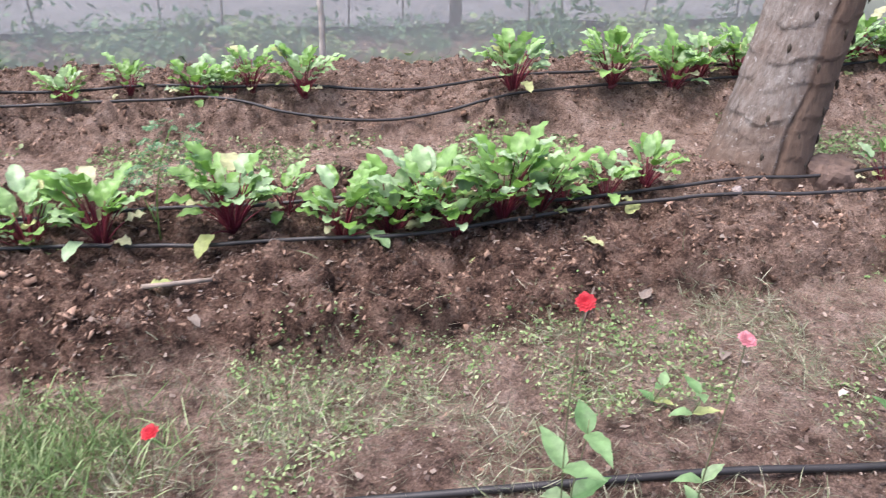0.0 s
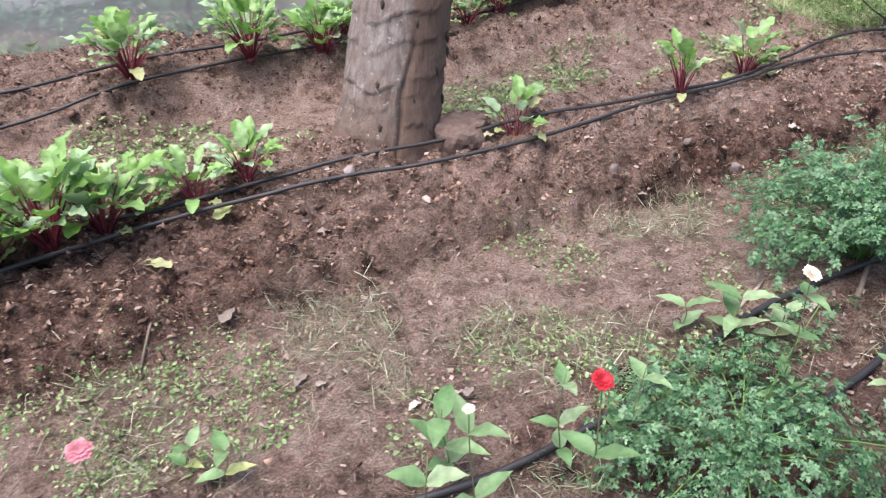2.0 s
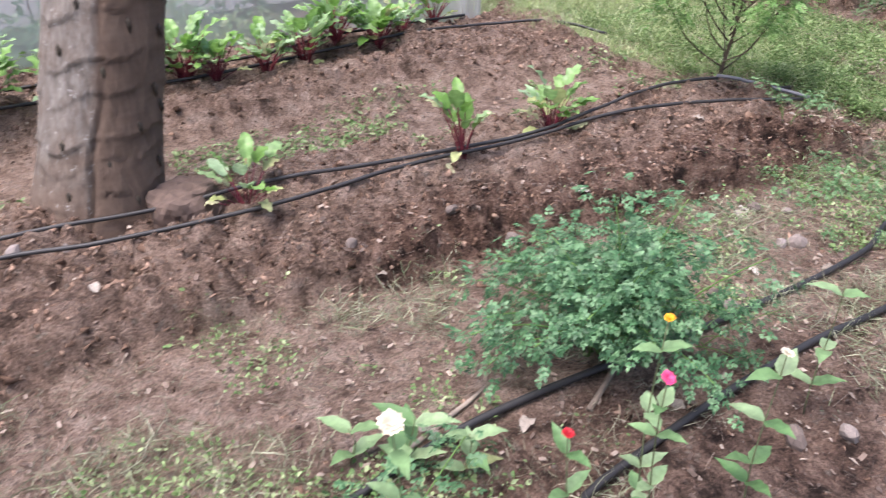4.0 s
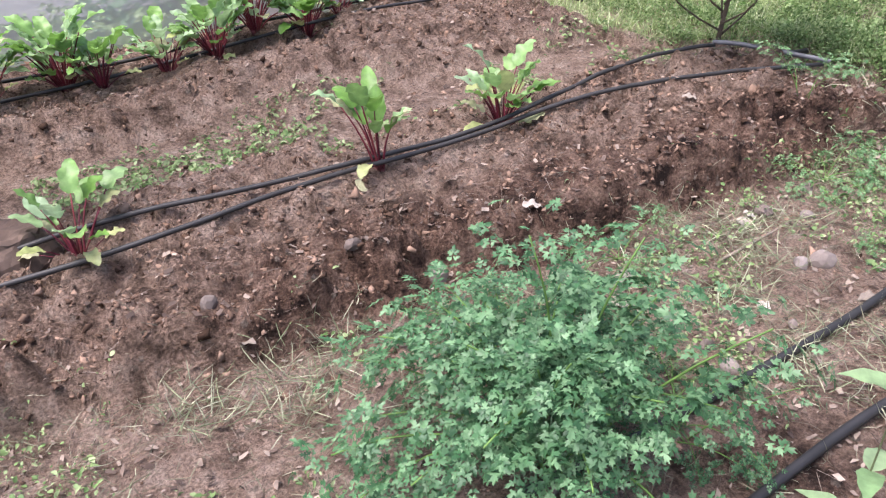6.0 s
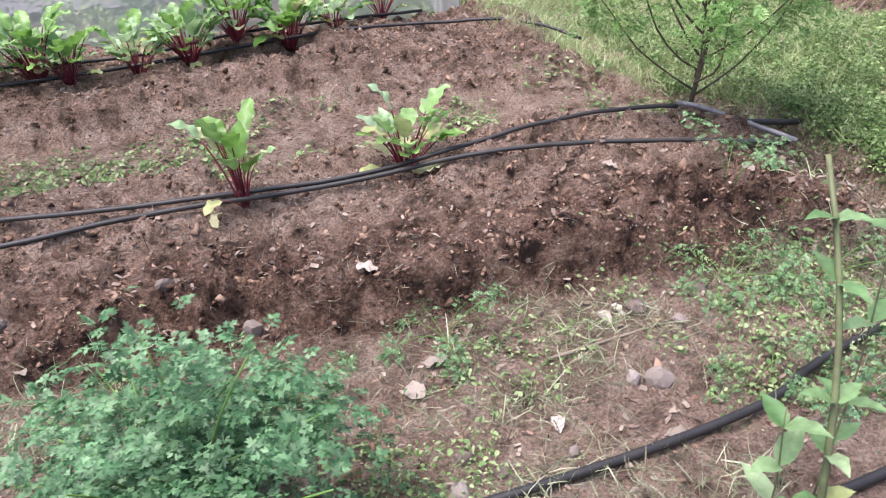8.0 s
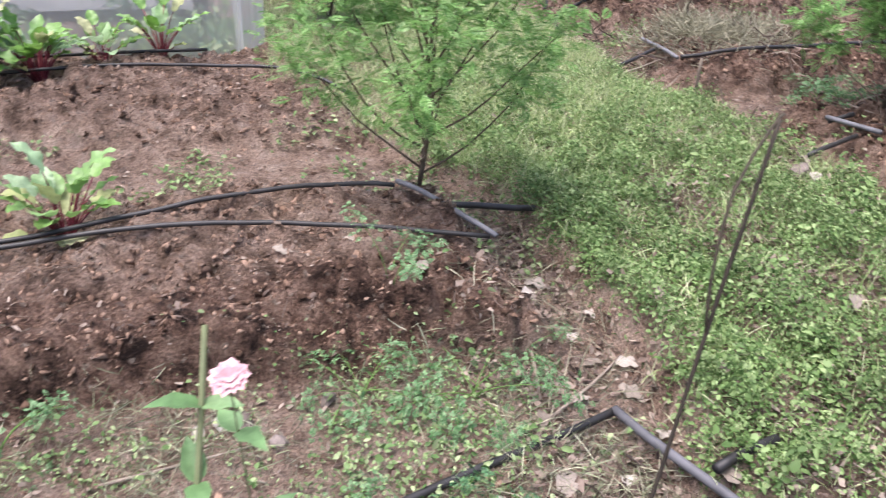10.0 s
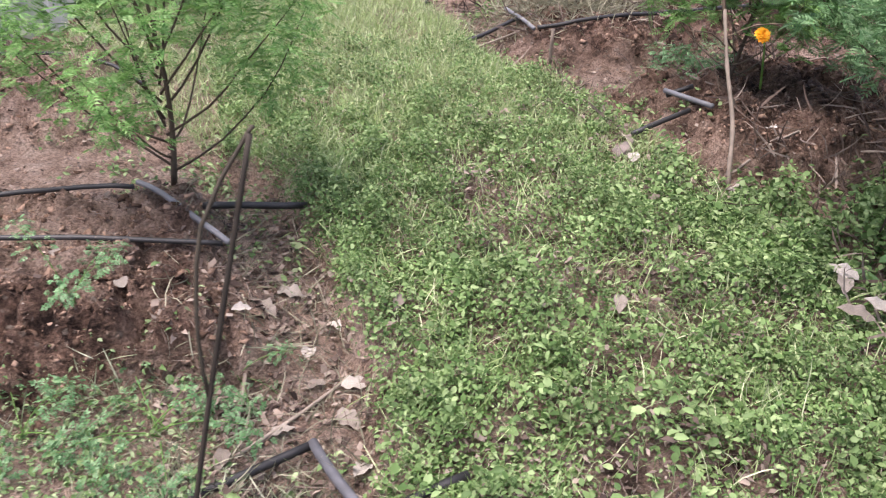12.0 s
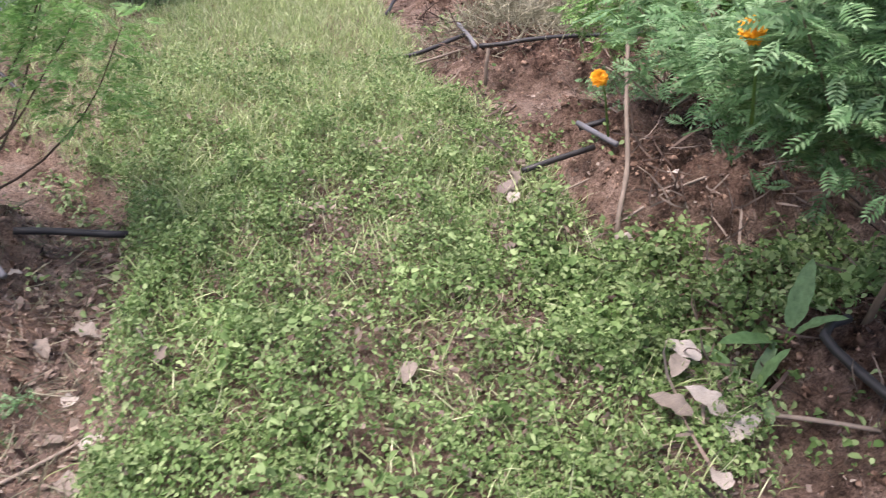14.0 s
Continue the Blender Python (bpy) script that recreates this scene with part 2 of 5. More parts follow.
def thing(name, m, label, category, group="", mesh=None, kind=""):
    ob = new(name, mesh)
    ob.matrix_basis = m
    return tagged(ob, label, category, group, kind)


def turns(n, tilt=0.5, spin=None):
    """n random turning matrices: any heading, leaning up to about tilt radians."""
    a = rng.uniform(0, 2 * np.pi, n) if spin is None else spin
    b, c = rng.normal(0, tilt, n), rng.normal(0, tilt, n)
    ca, sa, cb, sb, cc, sc = np.cos(a), np.sin(a), np.cos(b), np.sin(b), np.cos(c), np.sin(c)
    z = np.zeros(n)
    o = np.ones(n)
    rz = np.stack([np.stack([ca, -sa, z], 1), np.stack([sa, ca, z], 1), np.stack([z, z, o], 1)], 1)
    rx = np.stack([np.stack([o, z, z], 1), np.stack([z, cb, -sb], 1), np.stack([z, sb, cb], 1)], 1)
    ry = np.stack([np.stack([cc, z, sc], 1), np.stack([z, o, z], 1), np.stack([-sc, z, cc], 1)], 1)
    return rz @ rx @ ry


def scattered(name, shapes, pos, rot, size, mat, smooth=False):
    """One mesh of many small pieces. shapes: (verts, faces) of like face size, picked at random."""
    vs, fs, base = [], [], 0
    pick = rng.integers(0, len(shapes), len(pos))
    for i, (v, f) in enumerate(shapes):
        sel = pick == i
        if not sel.any():
            continue
        w = np.einsum("nij,nvj->nvi", rot[sel], v[None] * size[sel][:, None, :]) + pos[sel][:, None, :]
        n = len(w)
        vs.append(w.reshape(-1, 3))
        fs.append((f[None] + (np.arange(n) * len(v))[:, None, None]).reshape(-1, f.shape[1]) + base)
        base += n * len(v)
    return fast_mesh(name, np.concatenate(vs), np.concatenate(fs), mat, smooth)


def tube(points, radii, sides=8, cap=True):
    """Verts and faces of a tube along points."""
    pts = [Vector(p) for p in points]
    verts, faces = [], []
    side = None
    for i, p in enumerate(pts):
        d = (pts[min(i + 1, len(pts) - 1)] - pts[max(i - 1, 0)]).normalized()
        ref = side if side is not None else (Vector((0, 0, 1)) if abs(d.z) < 0.9 else Vector((1, 0, 0)))
        u = d.cross(ref).normalized()
        v = u.cross(d).normalized()
        side = v
        r = radii[i] if isinstance(radii, (list, tuple)) else radii
        for k in range(sides):
            a = 2 * math.pi * k / sides
            verts.append(p + u * (r * math.cos(a)) + v * (r * math.sin(a)))
    for i in range(len(pts) - 1):
        for k in range(sides):
            k2 = (k + 1) % sides
            faces.append((i * sides + k, i * sides + k2, (i + 1) * sides + k2, (i + 1) * sides + k))
    if cap:
        faces.append(tuple(range(sides - 1, -1, -1)))
        faces.append(tuple(range(len(verts) - sides, len(verts))))
    return verts, faces


def spline(points, step=0.06):
    """A smooth curve through points (Catmull-Rom)."""
    p = [Vector(q) for q in points]
    p = [2 * p[0] - p[1], *p, 2 * p[-1] - p[-2]]
    out = []
    for i in range(1, len(p) - 2):
        n = max(2, int((p[i + 1] - p[i]).length / step))
        for k in range(n):
            t = k / n
            a, b, c, d = p[i - 1], p[i], p[i + 1], p[i + 2]
            out.append(0.5 * ((2 * b) + (c - a) * t + (2 * a - 5 * b + 4 * c - d) * t * t + (3 * b - a - 3 * c + d) * t ** 3))
    out.append(p[-2])
    return out


# ---- the lie of the land ----
def sm(a, b, x):
    t = np.clip((x - a) / (b - a), 0, 1)
    return t * t * (3 - 2 * t)


def lattice(ix, iy, seed):
    h = (ix * 374761393 + iy * 668265263 + seed * 974634777) & 0xFFFFFFFF
    h = ((h ^ (h >> 13)) * 1274126177) & 0xFFFFFFFF
    return ((h ^ (h >> 16)) & 0xFFFF) / 65535.0


def vnoise(x, y, size, seed):
    u, v = np.asarray(x) / size, np.asarray(y) / size
    ix, iy = np.floor(u).astype(np.int64), np.floor(v).astype(np.int64)
    fx, fy = u - ix, v - iy
    fx, fy = fx * fx * (3 - 2 * fx), fy * fy * (3 - 2 * fy)
    a, b = lattice(ix, iy, seed), lattice(ix + 1, iy, seed)
    c, d = lattice(ix, iy + 1, seed), lattice(ix + 1, iy + 1, seed)
    return (a + (b - a) * fx) * (1 - fy) + (c + (d - c) * fx) * fy - 0.5


def clods(x, y, size, seed):
    """Domed lumps of about that size with crevices between them, 0 to 1."""
    u, v = np.asarray(x) / size, np.asarray(y) / size
    ix, iy = np.floor(u).astype(np.int64), np.floor(v).astype(np.int64)
    best = np.zeros(np.shape(u))
    for dx in (-1, 0, 1):
        for dy in (-1, 0, 1):
            cx, cy = ix + dx, iy + dy
            d2 = (u - cx - lattice(cx, cy, seed)) ** 2 + (v - cy - lattice(cx, cy, seed + 1)) ** 2
            tall = lattice(cx, cy, seed + 2)
            best = np.maximum(best, tall * np.clip(1 - d2 / (0.25 + 0.5 * tall), 0, 1) ** 0.38)
    return best


def front_edge(x):
    return 1.42 + 0.20 * sm(-0.3, 2.0, x) + 0.02 * np.sin(x * 2.3)


def band(y, a, b, soft):
    return sm(a - soft, a, y) * (1 - sm(b, b + soft, y))


def masks(x, y):
    """How far each place is bed, grass strip or bank, 0 to 1."""
    wob = 0.10 * vnoise(x, y, 0.35, 3) + 0.05 * vnoise(x, y, 0.12, 4)
    fe = front_edge(x) + wob
    bed1 = (0.70 * sm(fe, fe + 0.085, y) + 0.30 * sm(fe + 0.07, fe + 0.40, y)) * (1 - sm(2.22, 2.55, y + wob)) * (1 - sm(3.98, 4.26, x + wob))
    bed2 = sm(2.84, 3.10, y + wob) * (1 - sm(3.70, 3.95, y)) * (1 - sm(3.72, 4.05, x + wob))
    grass = sm(4.37, 4.43, x + 1.1 * wob + 0.09 * vnoise(x, y, 0.6, 6) + 0.72 * sm(2.45, 3.3, y)) * (1 - sm(5.50, 5.66, x + 1.6 * wob + 0.12 * vnoise(x, y, 0.5, 8) + 0.07 * (y - 3)))
    bank = sm(5.60, 5.98, x + wob + 0.05 * (y - 3))
    rb = np.maximum.reduce([band(y, 0.2, 1.72, 0.18), band(y, 2.22, 2.92, 0.16), band(y, 3.52, 4.18, 0.16), band(y, 4.75, 5.55, 0.18), band(y, 6.1, 7.2, 0.2), band(y, 7.8, 9.0, 0.2)])
    return bed1, bed2, grass, bank * rb


def land(x, y):
    x, y = np.asarray(x, float), np.asarray(y, float)
    bed1, bed2, grass, right = masks(x, y)
    near = (1 - sm(6.5, 9.0, np.abs(x - 3))) * (1 - sm(7, 10, np.abs(y - 2)))
    z = 0.05 * sm(2.2, 2.6, y) * (1 - sm(3.7, 4.2, x))
    z = z + 0.155 * bed1 + 0.135 * bed2 * 1.0 + 0.065 * grass * (1 - 0.4 * sm(2.5, 4, y)) + 0.15 * right
    z = z + 0.035 * band(y, 0.45, 1.0, 0.15) * (1 - sm(4.0, 4.3, x))
    z = z - 0.03 * band(x, 4.14, 4.36, 0.08) * (1 - sm(2.8, 3.2, y))
    loose = np.clip(bed1 + bed2 + right, 0, 1)
    slope = np.clip(4 * bed1 * (1 - bed1) + 4 * bed2 * (1 - bed2) + 4 * right * (1 - right), 0, 1)
    rough = 0.35 + 1.3 * np.clip(vnoise(x, y, 0.42, 15) + 0.5, 0, 1)
    wx, wy = x + 0.05 * vnoise(x, y, 0.09, 16), y + 0.05 * vnoise(x, y, 0.09, 17)
    z = z + near * ((0.012 + 0.044 * loose + 0.034 * slope) * vnoise(x, y, 0.19, 11)
                    + (0.006 + 0.026 * loose + 0.030 * slope) * (0.35 - 2 * np.abs(vnoise(0.6 * wx, wy, 0.10, 12)))
                    + rough * ((0.004 + 0.036 * loose + 0.022 * slope) * (clods(0.8 * wx, wy, 0.095, 101) - 0.45)
                               + (0.007 + 0.034 * loose + 0.026 * slope) * (clods(0.8 * wx, wy, 0.045, 111) - 0.45)
                               + (0.006 + 0.017 * loose) * (clods(wx, wy, 0.025, 121) - 0.4)))
    z = z - 0.05 * np.exp(-(((x - 3.45) / 0.03) ** 2 + ((y - 3.02) / 0.035) ** 2))
    return z


def ground_z(x, y):
    return float(land(np.array([x]), np.array([y]))[0])


def make_ground():
    def axis(mid):
        out = np.array([0.06 * 1.28 ** k for k in range(1, 35)]).cumsum()
        return np.concatenate([mid[0] - out[::-1], mid, mid[-1] + out])
    xs = axis(np.concatenate([np.arange(-2.4, 4.4, 0.0108), np.arange(4.4, 7.0, 0.018)]))
    ys = axis(np.concatenate([np.arange(0.4, 1.3, 0.015), np.arange(1.3, 2.3, 0.0085), np.arange(2.3, 4.6, 0.0155)]))
    gx, gy = np.meshgrid(xs, ys)
    z = land(gx, gy)
    nx, ny = len(xs), len(ys)
    verts = np.stack([gx, gy, z], -1).reshape(-1, 3)
    i = np.arange(nx * ny).reshape(ny, nx)
    quads = np.stack([i[:-1, :-1], i[:-1, 1:], i[1:, 1:], i[1:, :-1]], -1).reshape(-1, 4)
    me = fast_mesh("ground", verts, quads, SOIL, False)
    bed1, bed2, grass, right = masks(gx, gy)
    # soil tone, dark to pale: dampness by zone plus painted shade
    dry = 0.72 - 0.85 * np.clip(bed1 * 1.0 + 0.55 * bed2 + 0.85 * right, 0, 1) - 0.25 * grass * (1 - sm(2.0, 3.0, gy))
    # paler over the bed top and the ground behind it
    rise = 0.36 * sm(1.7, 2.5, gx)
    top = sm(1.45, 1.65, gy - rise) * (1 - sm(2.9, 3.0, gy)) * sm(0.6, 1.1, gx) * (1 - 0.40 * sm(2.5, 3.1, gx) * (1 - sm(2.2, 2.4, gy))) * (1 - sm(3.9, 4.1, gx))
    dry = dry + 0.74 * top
    dry = dry - 0.25 * sm(3.7, 4.2, gy) * (1 - sm(3.8, 4.4, gx))
    dry = dry - 0.45 * bed1 * (1 - sm(0.2, 1.0, gx)) - 0.28 * bed1 * sm(2.6, 3.2, gx) * (1 - sm(1.85, 2.1, gy)) + 0.42 * bed2 + 0.25 * band(gy, 2.3, 2.8, 0.1) * (1 - sm(3.9, 4.2, gx))
    dry = dry - 0.55 * band(gx, 1.5, 2.75, 0.25) * band(gy, 0.35, 0.85, 0.2) - 0.42 * band(gy, 0.1, 0.8, 0.35) * (1 - sm(1.4, 1.9, gx))
    # bed end paler: light litter, and extra lightening against the bush's shadow
    dry = dry + 0.75 * band(gx, 3.95, 4.36, 0.12) * band(gy, 1.0, 2.9, 0.3) * (1 - bed1) + 0.16 * band(gy, 1.0, 1.5, 0.15) * sm(0.3, 1.2, gx) * (1 - sm(3.6, 4.0, gx))
    # front face: its shade painted as darker soil; bed top behind it paler
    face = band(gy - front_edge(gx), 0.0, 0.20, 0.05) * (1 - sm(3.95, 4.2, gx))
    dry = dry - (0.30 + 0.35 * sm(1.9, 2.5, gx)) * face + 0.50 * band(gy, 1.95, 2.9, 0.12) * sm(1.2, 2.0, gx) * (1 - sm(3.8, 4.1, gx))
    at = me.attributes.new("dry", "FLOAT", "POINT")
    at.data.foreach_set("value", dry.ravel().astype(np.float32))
    tagged(new("ground", me), "reddish brown garden soil with raised beds and furrows", "ground", kind="structure")


make_ground()

# ---- loose clods, litter, weeds and grass: far too many to count ----
ICO = bmesh.new()
bmesh.ops.create_icosphere(ICO, subdivisions=1, radius=1.0)
ICO.verts.ensure_lookup_table()
ico_v = np.array([v.co[:] for v in ICO.verts])
ico_f = np.array([[v.index for v in f.verts] for f in ICO.faces])
ICO.free()


def lump(seed, flat=0.7):
    r = np.random.default_rng(seed)
    v = ico_v * (1 + r.uniform(-0.45, 0.4, (len(ico_v), 1)))
    v[:, 2] *= flat
    return v, ico_f


def points_in(n, x0, x1, y0, y1, keep):
    """n places in the rectangle, kept by a chance given by keep(x, y)."""
    x, y = rng.uniform(x0, x1, n), rng.uniform(y0, y1, n)
    sel = rng.random(n) < keep(x, y)
    return x[sel], y[sel]


def sized(n, lo, hi, power=2.5):
    return lo + (hi - lo) * rng.random(n) ** power


CUBE_V = np.array([(a, b, c) for a in (-1, 1) for b in (-1, 1) for c in (-1, 1)], float)
CUBE_F = np.array([(0, 1, 3, 2), (4, 6, 7, 5), (0, 4, 5, 1), (2, 3, 7, 6), (0, 2, 6, 4), (1, 5, 7, 3)])


def crumb(seed):
    """A small broken-edged lump of earth."""
    r = np.random.default_rng(seed)
    v = CUBE_V * r.uniform(0.35, 1.15, (8, 1)) + r.uniform(-0.35, 0.35, (8, 3))
    return v * np.array([1.0, 0.75, 0.6]), CUBE_F


def scatter_clods():
    def keep(x, y):
        b1, b2, g, r = masks(x, y)
        return np.clip(0.12 + b1 + 0.9 * b2 + 0.9 * r + 2 * b1 * (1 - b1) - g, 0, 1) * (0.3 + 1.4 * (vnoise(x, y, 0.3, 31) + 0.5))
    for count, low, high, shapes, name, label in (
            (34000, 0.005, 0.016, [crumb(40 + k) for k in range(14)], "soil_clods", "loose reddish brown clods of soil over the beds"),
            (130000, 0.0025, 0.010, [crumb(k) for k in range(14)], "soil_crumbs", "fine dark and pale crumbs of soil on the beds")):
        x, y = points_in(count, -2.6, 7.4, 0.3, 5.2, keep)
        n = len(x)
        s = sized(n, low, high, 2.2)
        size = np.stack([s * rng.uniform(0.6, 1.5, n), s * rng.uniform(0.6, 1.5, n), s * rng.uniform(0.6, 1.1, n)], 1)
        pos = np.stack([x, y, land(x, y) - 0.4 * s], 1)
        me = scattered(name, shapes, pos, turns(n, 0.7), size, CLOD)
        tagged(new(name, me), label, "soil", kind="stuff")


FLAKES = [(np.array([(-0.5, -0.06, 0), (0.12, -0.2, 0.10), (0.55, 0.1, 0.02), (-0.2, 0.16, 0.12)]), np.array([(0, 1, 2, 3)])),
          (np.array([(-0.42, -0.16, 0), (0.3, -0.24, 0.16), (0.4, 0.14, 0.03), (-0.3, 0.22, -0.05)]), np.array([(0, 1, 2, 3)])),
          (np.array([(-1.1, -0.025, 0), (1.3, -0.02, 0.12), (1.3, 0.025, 0.12), (-1.1, 0.02, 0)]), np.array([(0, 1, 2, 3)]))]


def scatter_litter():
    def keep(x, y):
        b1, b2, g, r = masks(x, y)
        return np.clip(0.75 - 0.5 * g + 0.3 * band(x, 4.1, 4.4, 0.1), 0, 1) * (0.25 + 1.5 * (vnoise(x, y, 0.25, 41) + 0.5))
    x, y = points_in(135000, -2.6, 7.4, 0.3, 5.2, keep)
    n = len(x)
    s = sized(n, 0.005, 0.028, 3.5)
    pos = np.stack([x, y, land(x, y) + 0.004 + 0.1 * s], 1)
    me = scattered("leaf_litter", FLAKES, pos, turns(n, 0.3), np.stack([s, s, s], 1), LITTER)
    tagged(new("leaf_litter", me), "small dry leaf scraps and straw on the soil", "leaf litter", kind="stuff")


def leaflet(w=0.5, fold=0.18, droop=0.25):
    """A small oval leaf folded along its rib."""
    v = np.array([(0, 0, 0), (0.25, -w * 0.40, fold * 0.8), (0.62, -w * 0.44, fold * 0.7), (1.0, 0, -droop), (0.62, w * 0.44, fold * 0.7), (0.25, w * 0.40, fold * 0.8), (0.45, 0, 0.03)])
    return v, np.array([(0, 1, 6), (1, 2, 6), (2, 3, 6), (3, 4, 6), (4, 5, 6), (5, 0, 6)])


def blade(bend):
    pts = [(0, 0, 0), (0.12 * bend, 0, 0.4), (0.4 * bend, 0, 0.75), (0.8 * bend, 0, 0.95)]
    w = [0.014, 0.018, 0.013, 0.0]
    v = []
    for (a, _, c), q in zip(pts, w):
        v += [(a, -q, c), (a, q, c)]
    v = np.array(v)
    return v, np.array([(0, 1, 3), (0, 3, 2), (2, 3, 5), (2, 5, 4), (4, 5, 7), (4, 7, 6)])


def scatter_leaves(name, label, category, n, box, keep, low, high, mat, shapes, tilt, rise):
    x, y = points_in(n, *box, keep)
    n = len(x)
    s = sized(n, low, high, 1.4)
    swell = 0.15 + 1.5 * np.clip(1.3 * vnoise(x, y, 0.13, 97) + vnoise(x, y, 0.05, 98) * 0.9 + 0.45, 0, 1)
    pos = np.stack([x, y, land(x, y) + rise * swell * rng.random(n)], 1)
    me = scattered(name, shapes, pos, turns(n, tilt), np.stack([s, s, s], 1), mat)
    tagged(new(name, me), label, category, kind="stuff")


def clumpy(x, y, size, seed, cut):
    return np.clip((vnoise(x, y, size, seed) + 0.5 * vnoise(x, y, size * 0.35, seed + 1) - cut) * 5, 0, 1)


scatter_clods()
scatter_litter()
LEAFLETS = [leaflet(0.55), leaflet(0.75, 0.1, 0.1), leaflet(0.42, 0.2, 0.35)]
BLADES = [blade(0.3), blade(0.8), blade(1.3)]


def strip_keep(x, y):
    g = masks(x, y)[2]
    bare = np.maximum(clumpy(x, y, 0.35, 57, 0.10), 0.8 * np.exp(-((x - 4.95 - 0.1 * (y - 1.3)) / 0.16) ** 2) * clumpy(x, y, 0.16, 67, -0.1))
    return g * (1 - 0.82 * bare) * (1 - 0.55 * sm(2.4, 4.0, y)) * (0.35 + 0.65 * clumpy(x, y, 0.09, 59, -0.15))


scatter_leaves("creeping_weed", "dense low creeping weeds covering the garden path", "weeds", 300000, (4.2, 5.9, 0.6, 3.8),
               strip_keep, 0.006, 0.019, COVER, LEAFLETS, 0.6, 0.078)
scatter_leaves("broad_weed", "small broad-leaved weeds scattered over the garden path", "weeds", 9000, (4.3, 5.8, 0.8, 2.6),
               lambda x, y: masks(x, y)[2] * clumpy(x, y, 0.10, 53, 0.12), 0.018, 0.030, COVER, LEAFLETS, 0.4, 0.10)
scatter_leaves("path_litter", "dry stalks and leaf scraps among the path weeds", "leaf litter", 15000, (4.3, 5.8, 0.7, 3.0),
               lambda x, y: masks(x, y)[2] * (0.15 + 0.85 * clumpy(x, y, 0.35, 57, 0.02)), 0.010, 0.035, LITTER, FLAKES, 0.5, 0.05)
scatter_leaves("bank_cover", "green weeds under the marigold bush on the bank", "weeds", 13000, (5.42, 6.5, 1.45, 2.08),
               lambda x, y: clumpy(x, y, 0.16, 63, -0.15), 0.012, 0.032, COVER, LEAFLETS, 0.6, 0.08)
scatter_leaves("path_grass", "short pale green grass on the garden path", "grass", 175000, (3.5, 6.2, 0.8, 8.0),
               lambda x, y: masks(x, y)[2] * (0.34 + 0.66 * sm(1.6, 3.0, y)) * (0.5 + 0.5 * clumpy(x, y, 0.2, 61, -0.1)), 0.03, 0.085, GRASS, BLADES, 0.45, 0.0)
scatter_leaves("tall_grass", "pale feathery grass in the middle of the garden path", "grass", 40000, (4.3, 5.7, 1.3, 5.2),
               lambda x, y: masks(x, y)[2] * np.clip(clumpy(x, y, 0.3, 64, 0.05) + 0.35 * sm(2.6, 3.6, y), 0, 1) * sm(1.7, 2.6, y), 0.045, 0.10, GRASS, BLADES, 0.5, 0.0)
scatter_leaves("end_litter", "dry leaf scraps and stalks at the bed end", "leaf litter", 5200, (3.95, 4.46, 0.8, 2.5),
               lambda x, y: (1 - masks(x, y)[0]) * (1 - masks(x, y)[2]) * (0.3 + 0.7 * clumpy(x, y, 0.12, 66, -0.1)), 0.012, 0.045, LITTER, FLAKES, 0.5, 0.012)
scatter_leaves("end_straw", "dry straw at the bed end beside the path", "straw", 2600, (3.95, 4.46, 0.8, 2.5),
               lambda x, y: (1 - masks(x, y)[0]) * (1 - masks(x, y)[2]), 0.03, 0.10, STRAW, BLADES, 1.45, 0.012)
scatter_leaves("furrow_weeds", "patchy small green weeds in the furrow", "weeds", 60000, (-2.6, 4.3, 0.75, 1.75),
               lambda x, y: (1 - masks(x, y)[0]) ** 2 * clumpy(x, y, 0.28, 71, 0.08), 0.005, 0.018, WEED, LEAFLETS, 0.5, 0.03)
scatter_leaves("grass_tuft", "thick green grass tuft in the furrow", "grass", 9000, (-1.7, -0.7, 0.75, 1.35),
               lambda x, y: np.exp(-((x + 1.15) / 0.25) ** 2 - ((y - 1.05) / 0.16) ** 2), 0.04, 0.11, WEED, BLADES, 0.5, 0.0)
scatter_leaves("furrow_straw", "dry cut straw lying in the furrow", "straw", 42000, (-2.6, 4.35, 0.7, 1.75),
               lambda x, y: (1 - masks(x, y)[0]) ** 2 * (0.25 + 0.75 * clumpy(x, y, 0.35, 77, 0.0)), 0.015, 0.055, STRAW, BLADES, 1.45, 0.012)
scatter_leaves("bed_roots", "dry brown roots and stalks over the bed soil", "dry roots", 34000, (-2.6, 4.3, 1.4, 3.9),
               lambda x, y: np.clip(masks(x, y)[0] + 0.7 * masks(x, y)[1], 0, 1) * (0.2 + 0.8 * clumpy(x, y, 0.22, 79, 0.0)), 0.015, 0.055, LITTER, BLADES, 1.4, 0.010)
scatter_leaves("furrow_grass", "thin pale grass in the furrow", "grass", 55000, (-2.6, 4.3, 0.6, 1.7),
               lambda x, y: (1 - masks(x, y)[0]) ** 2 * clumpy(x, y, 0.3, 75, 0.10), 0.025, 0.075, CUT_GRASS, BLADES, 1.15, 0.012)
scatter_leaves("back_furrow_weeds", "small weeds between the two beet beds", "weeds", 22000, (-2.6, 4.2, 2.3, 2.95),
               lambda x, y: (1 - masks(x, y)[0]) * (1 - masks(x, y)[1]) * clumpy(x, y, 0.3, 81, 0.04), 0.010, 0.028, WEED, LEAFLETS, 0.5, 0.03)
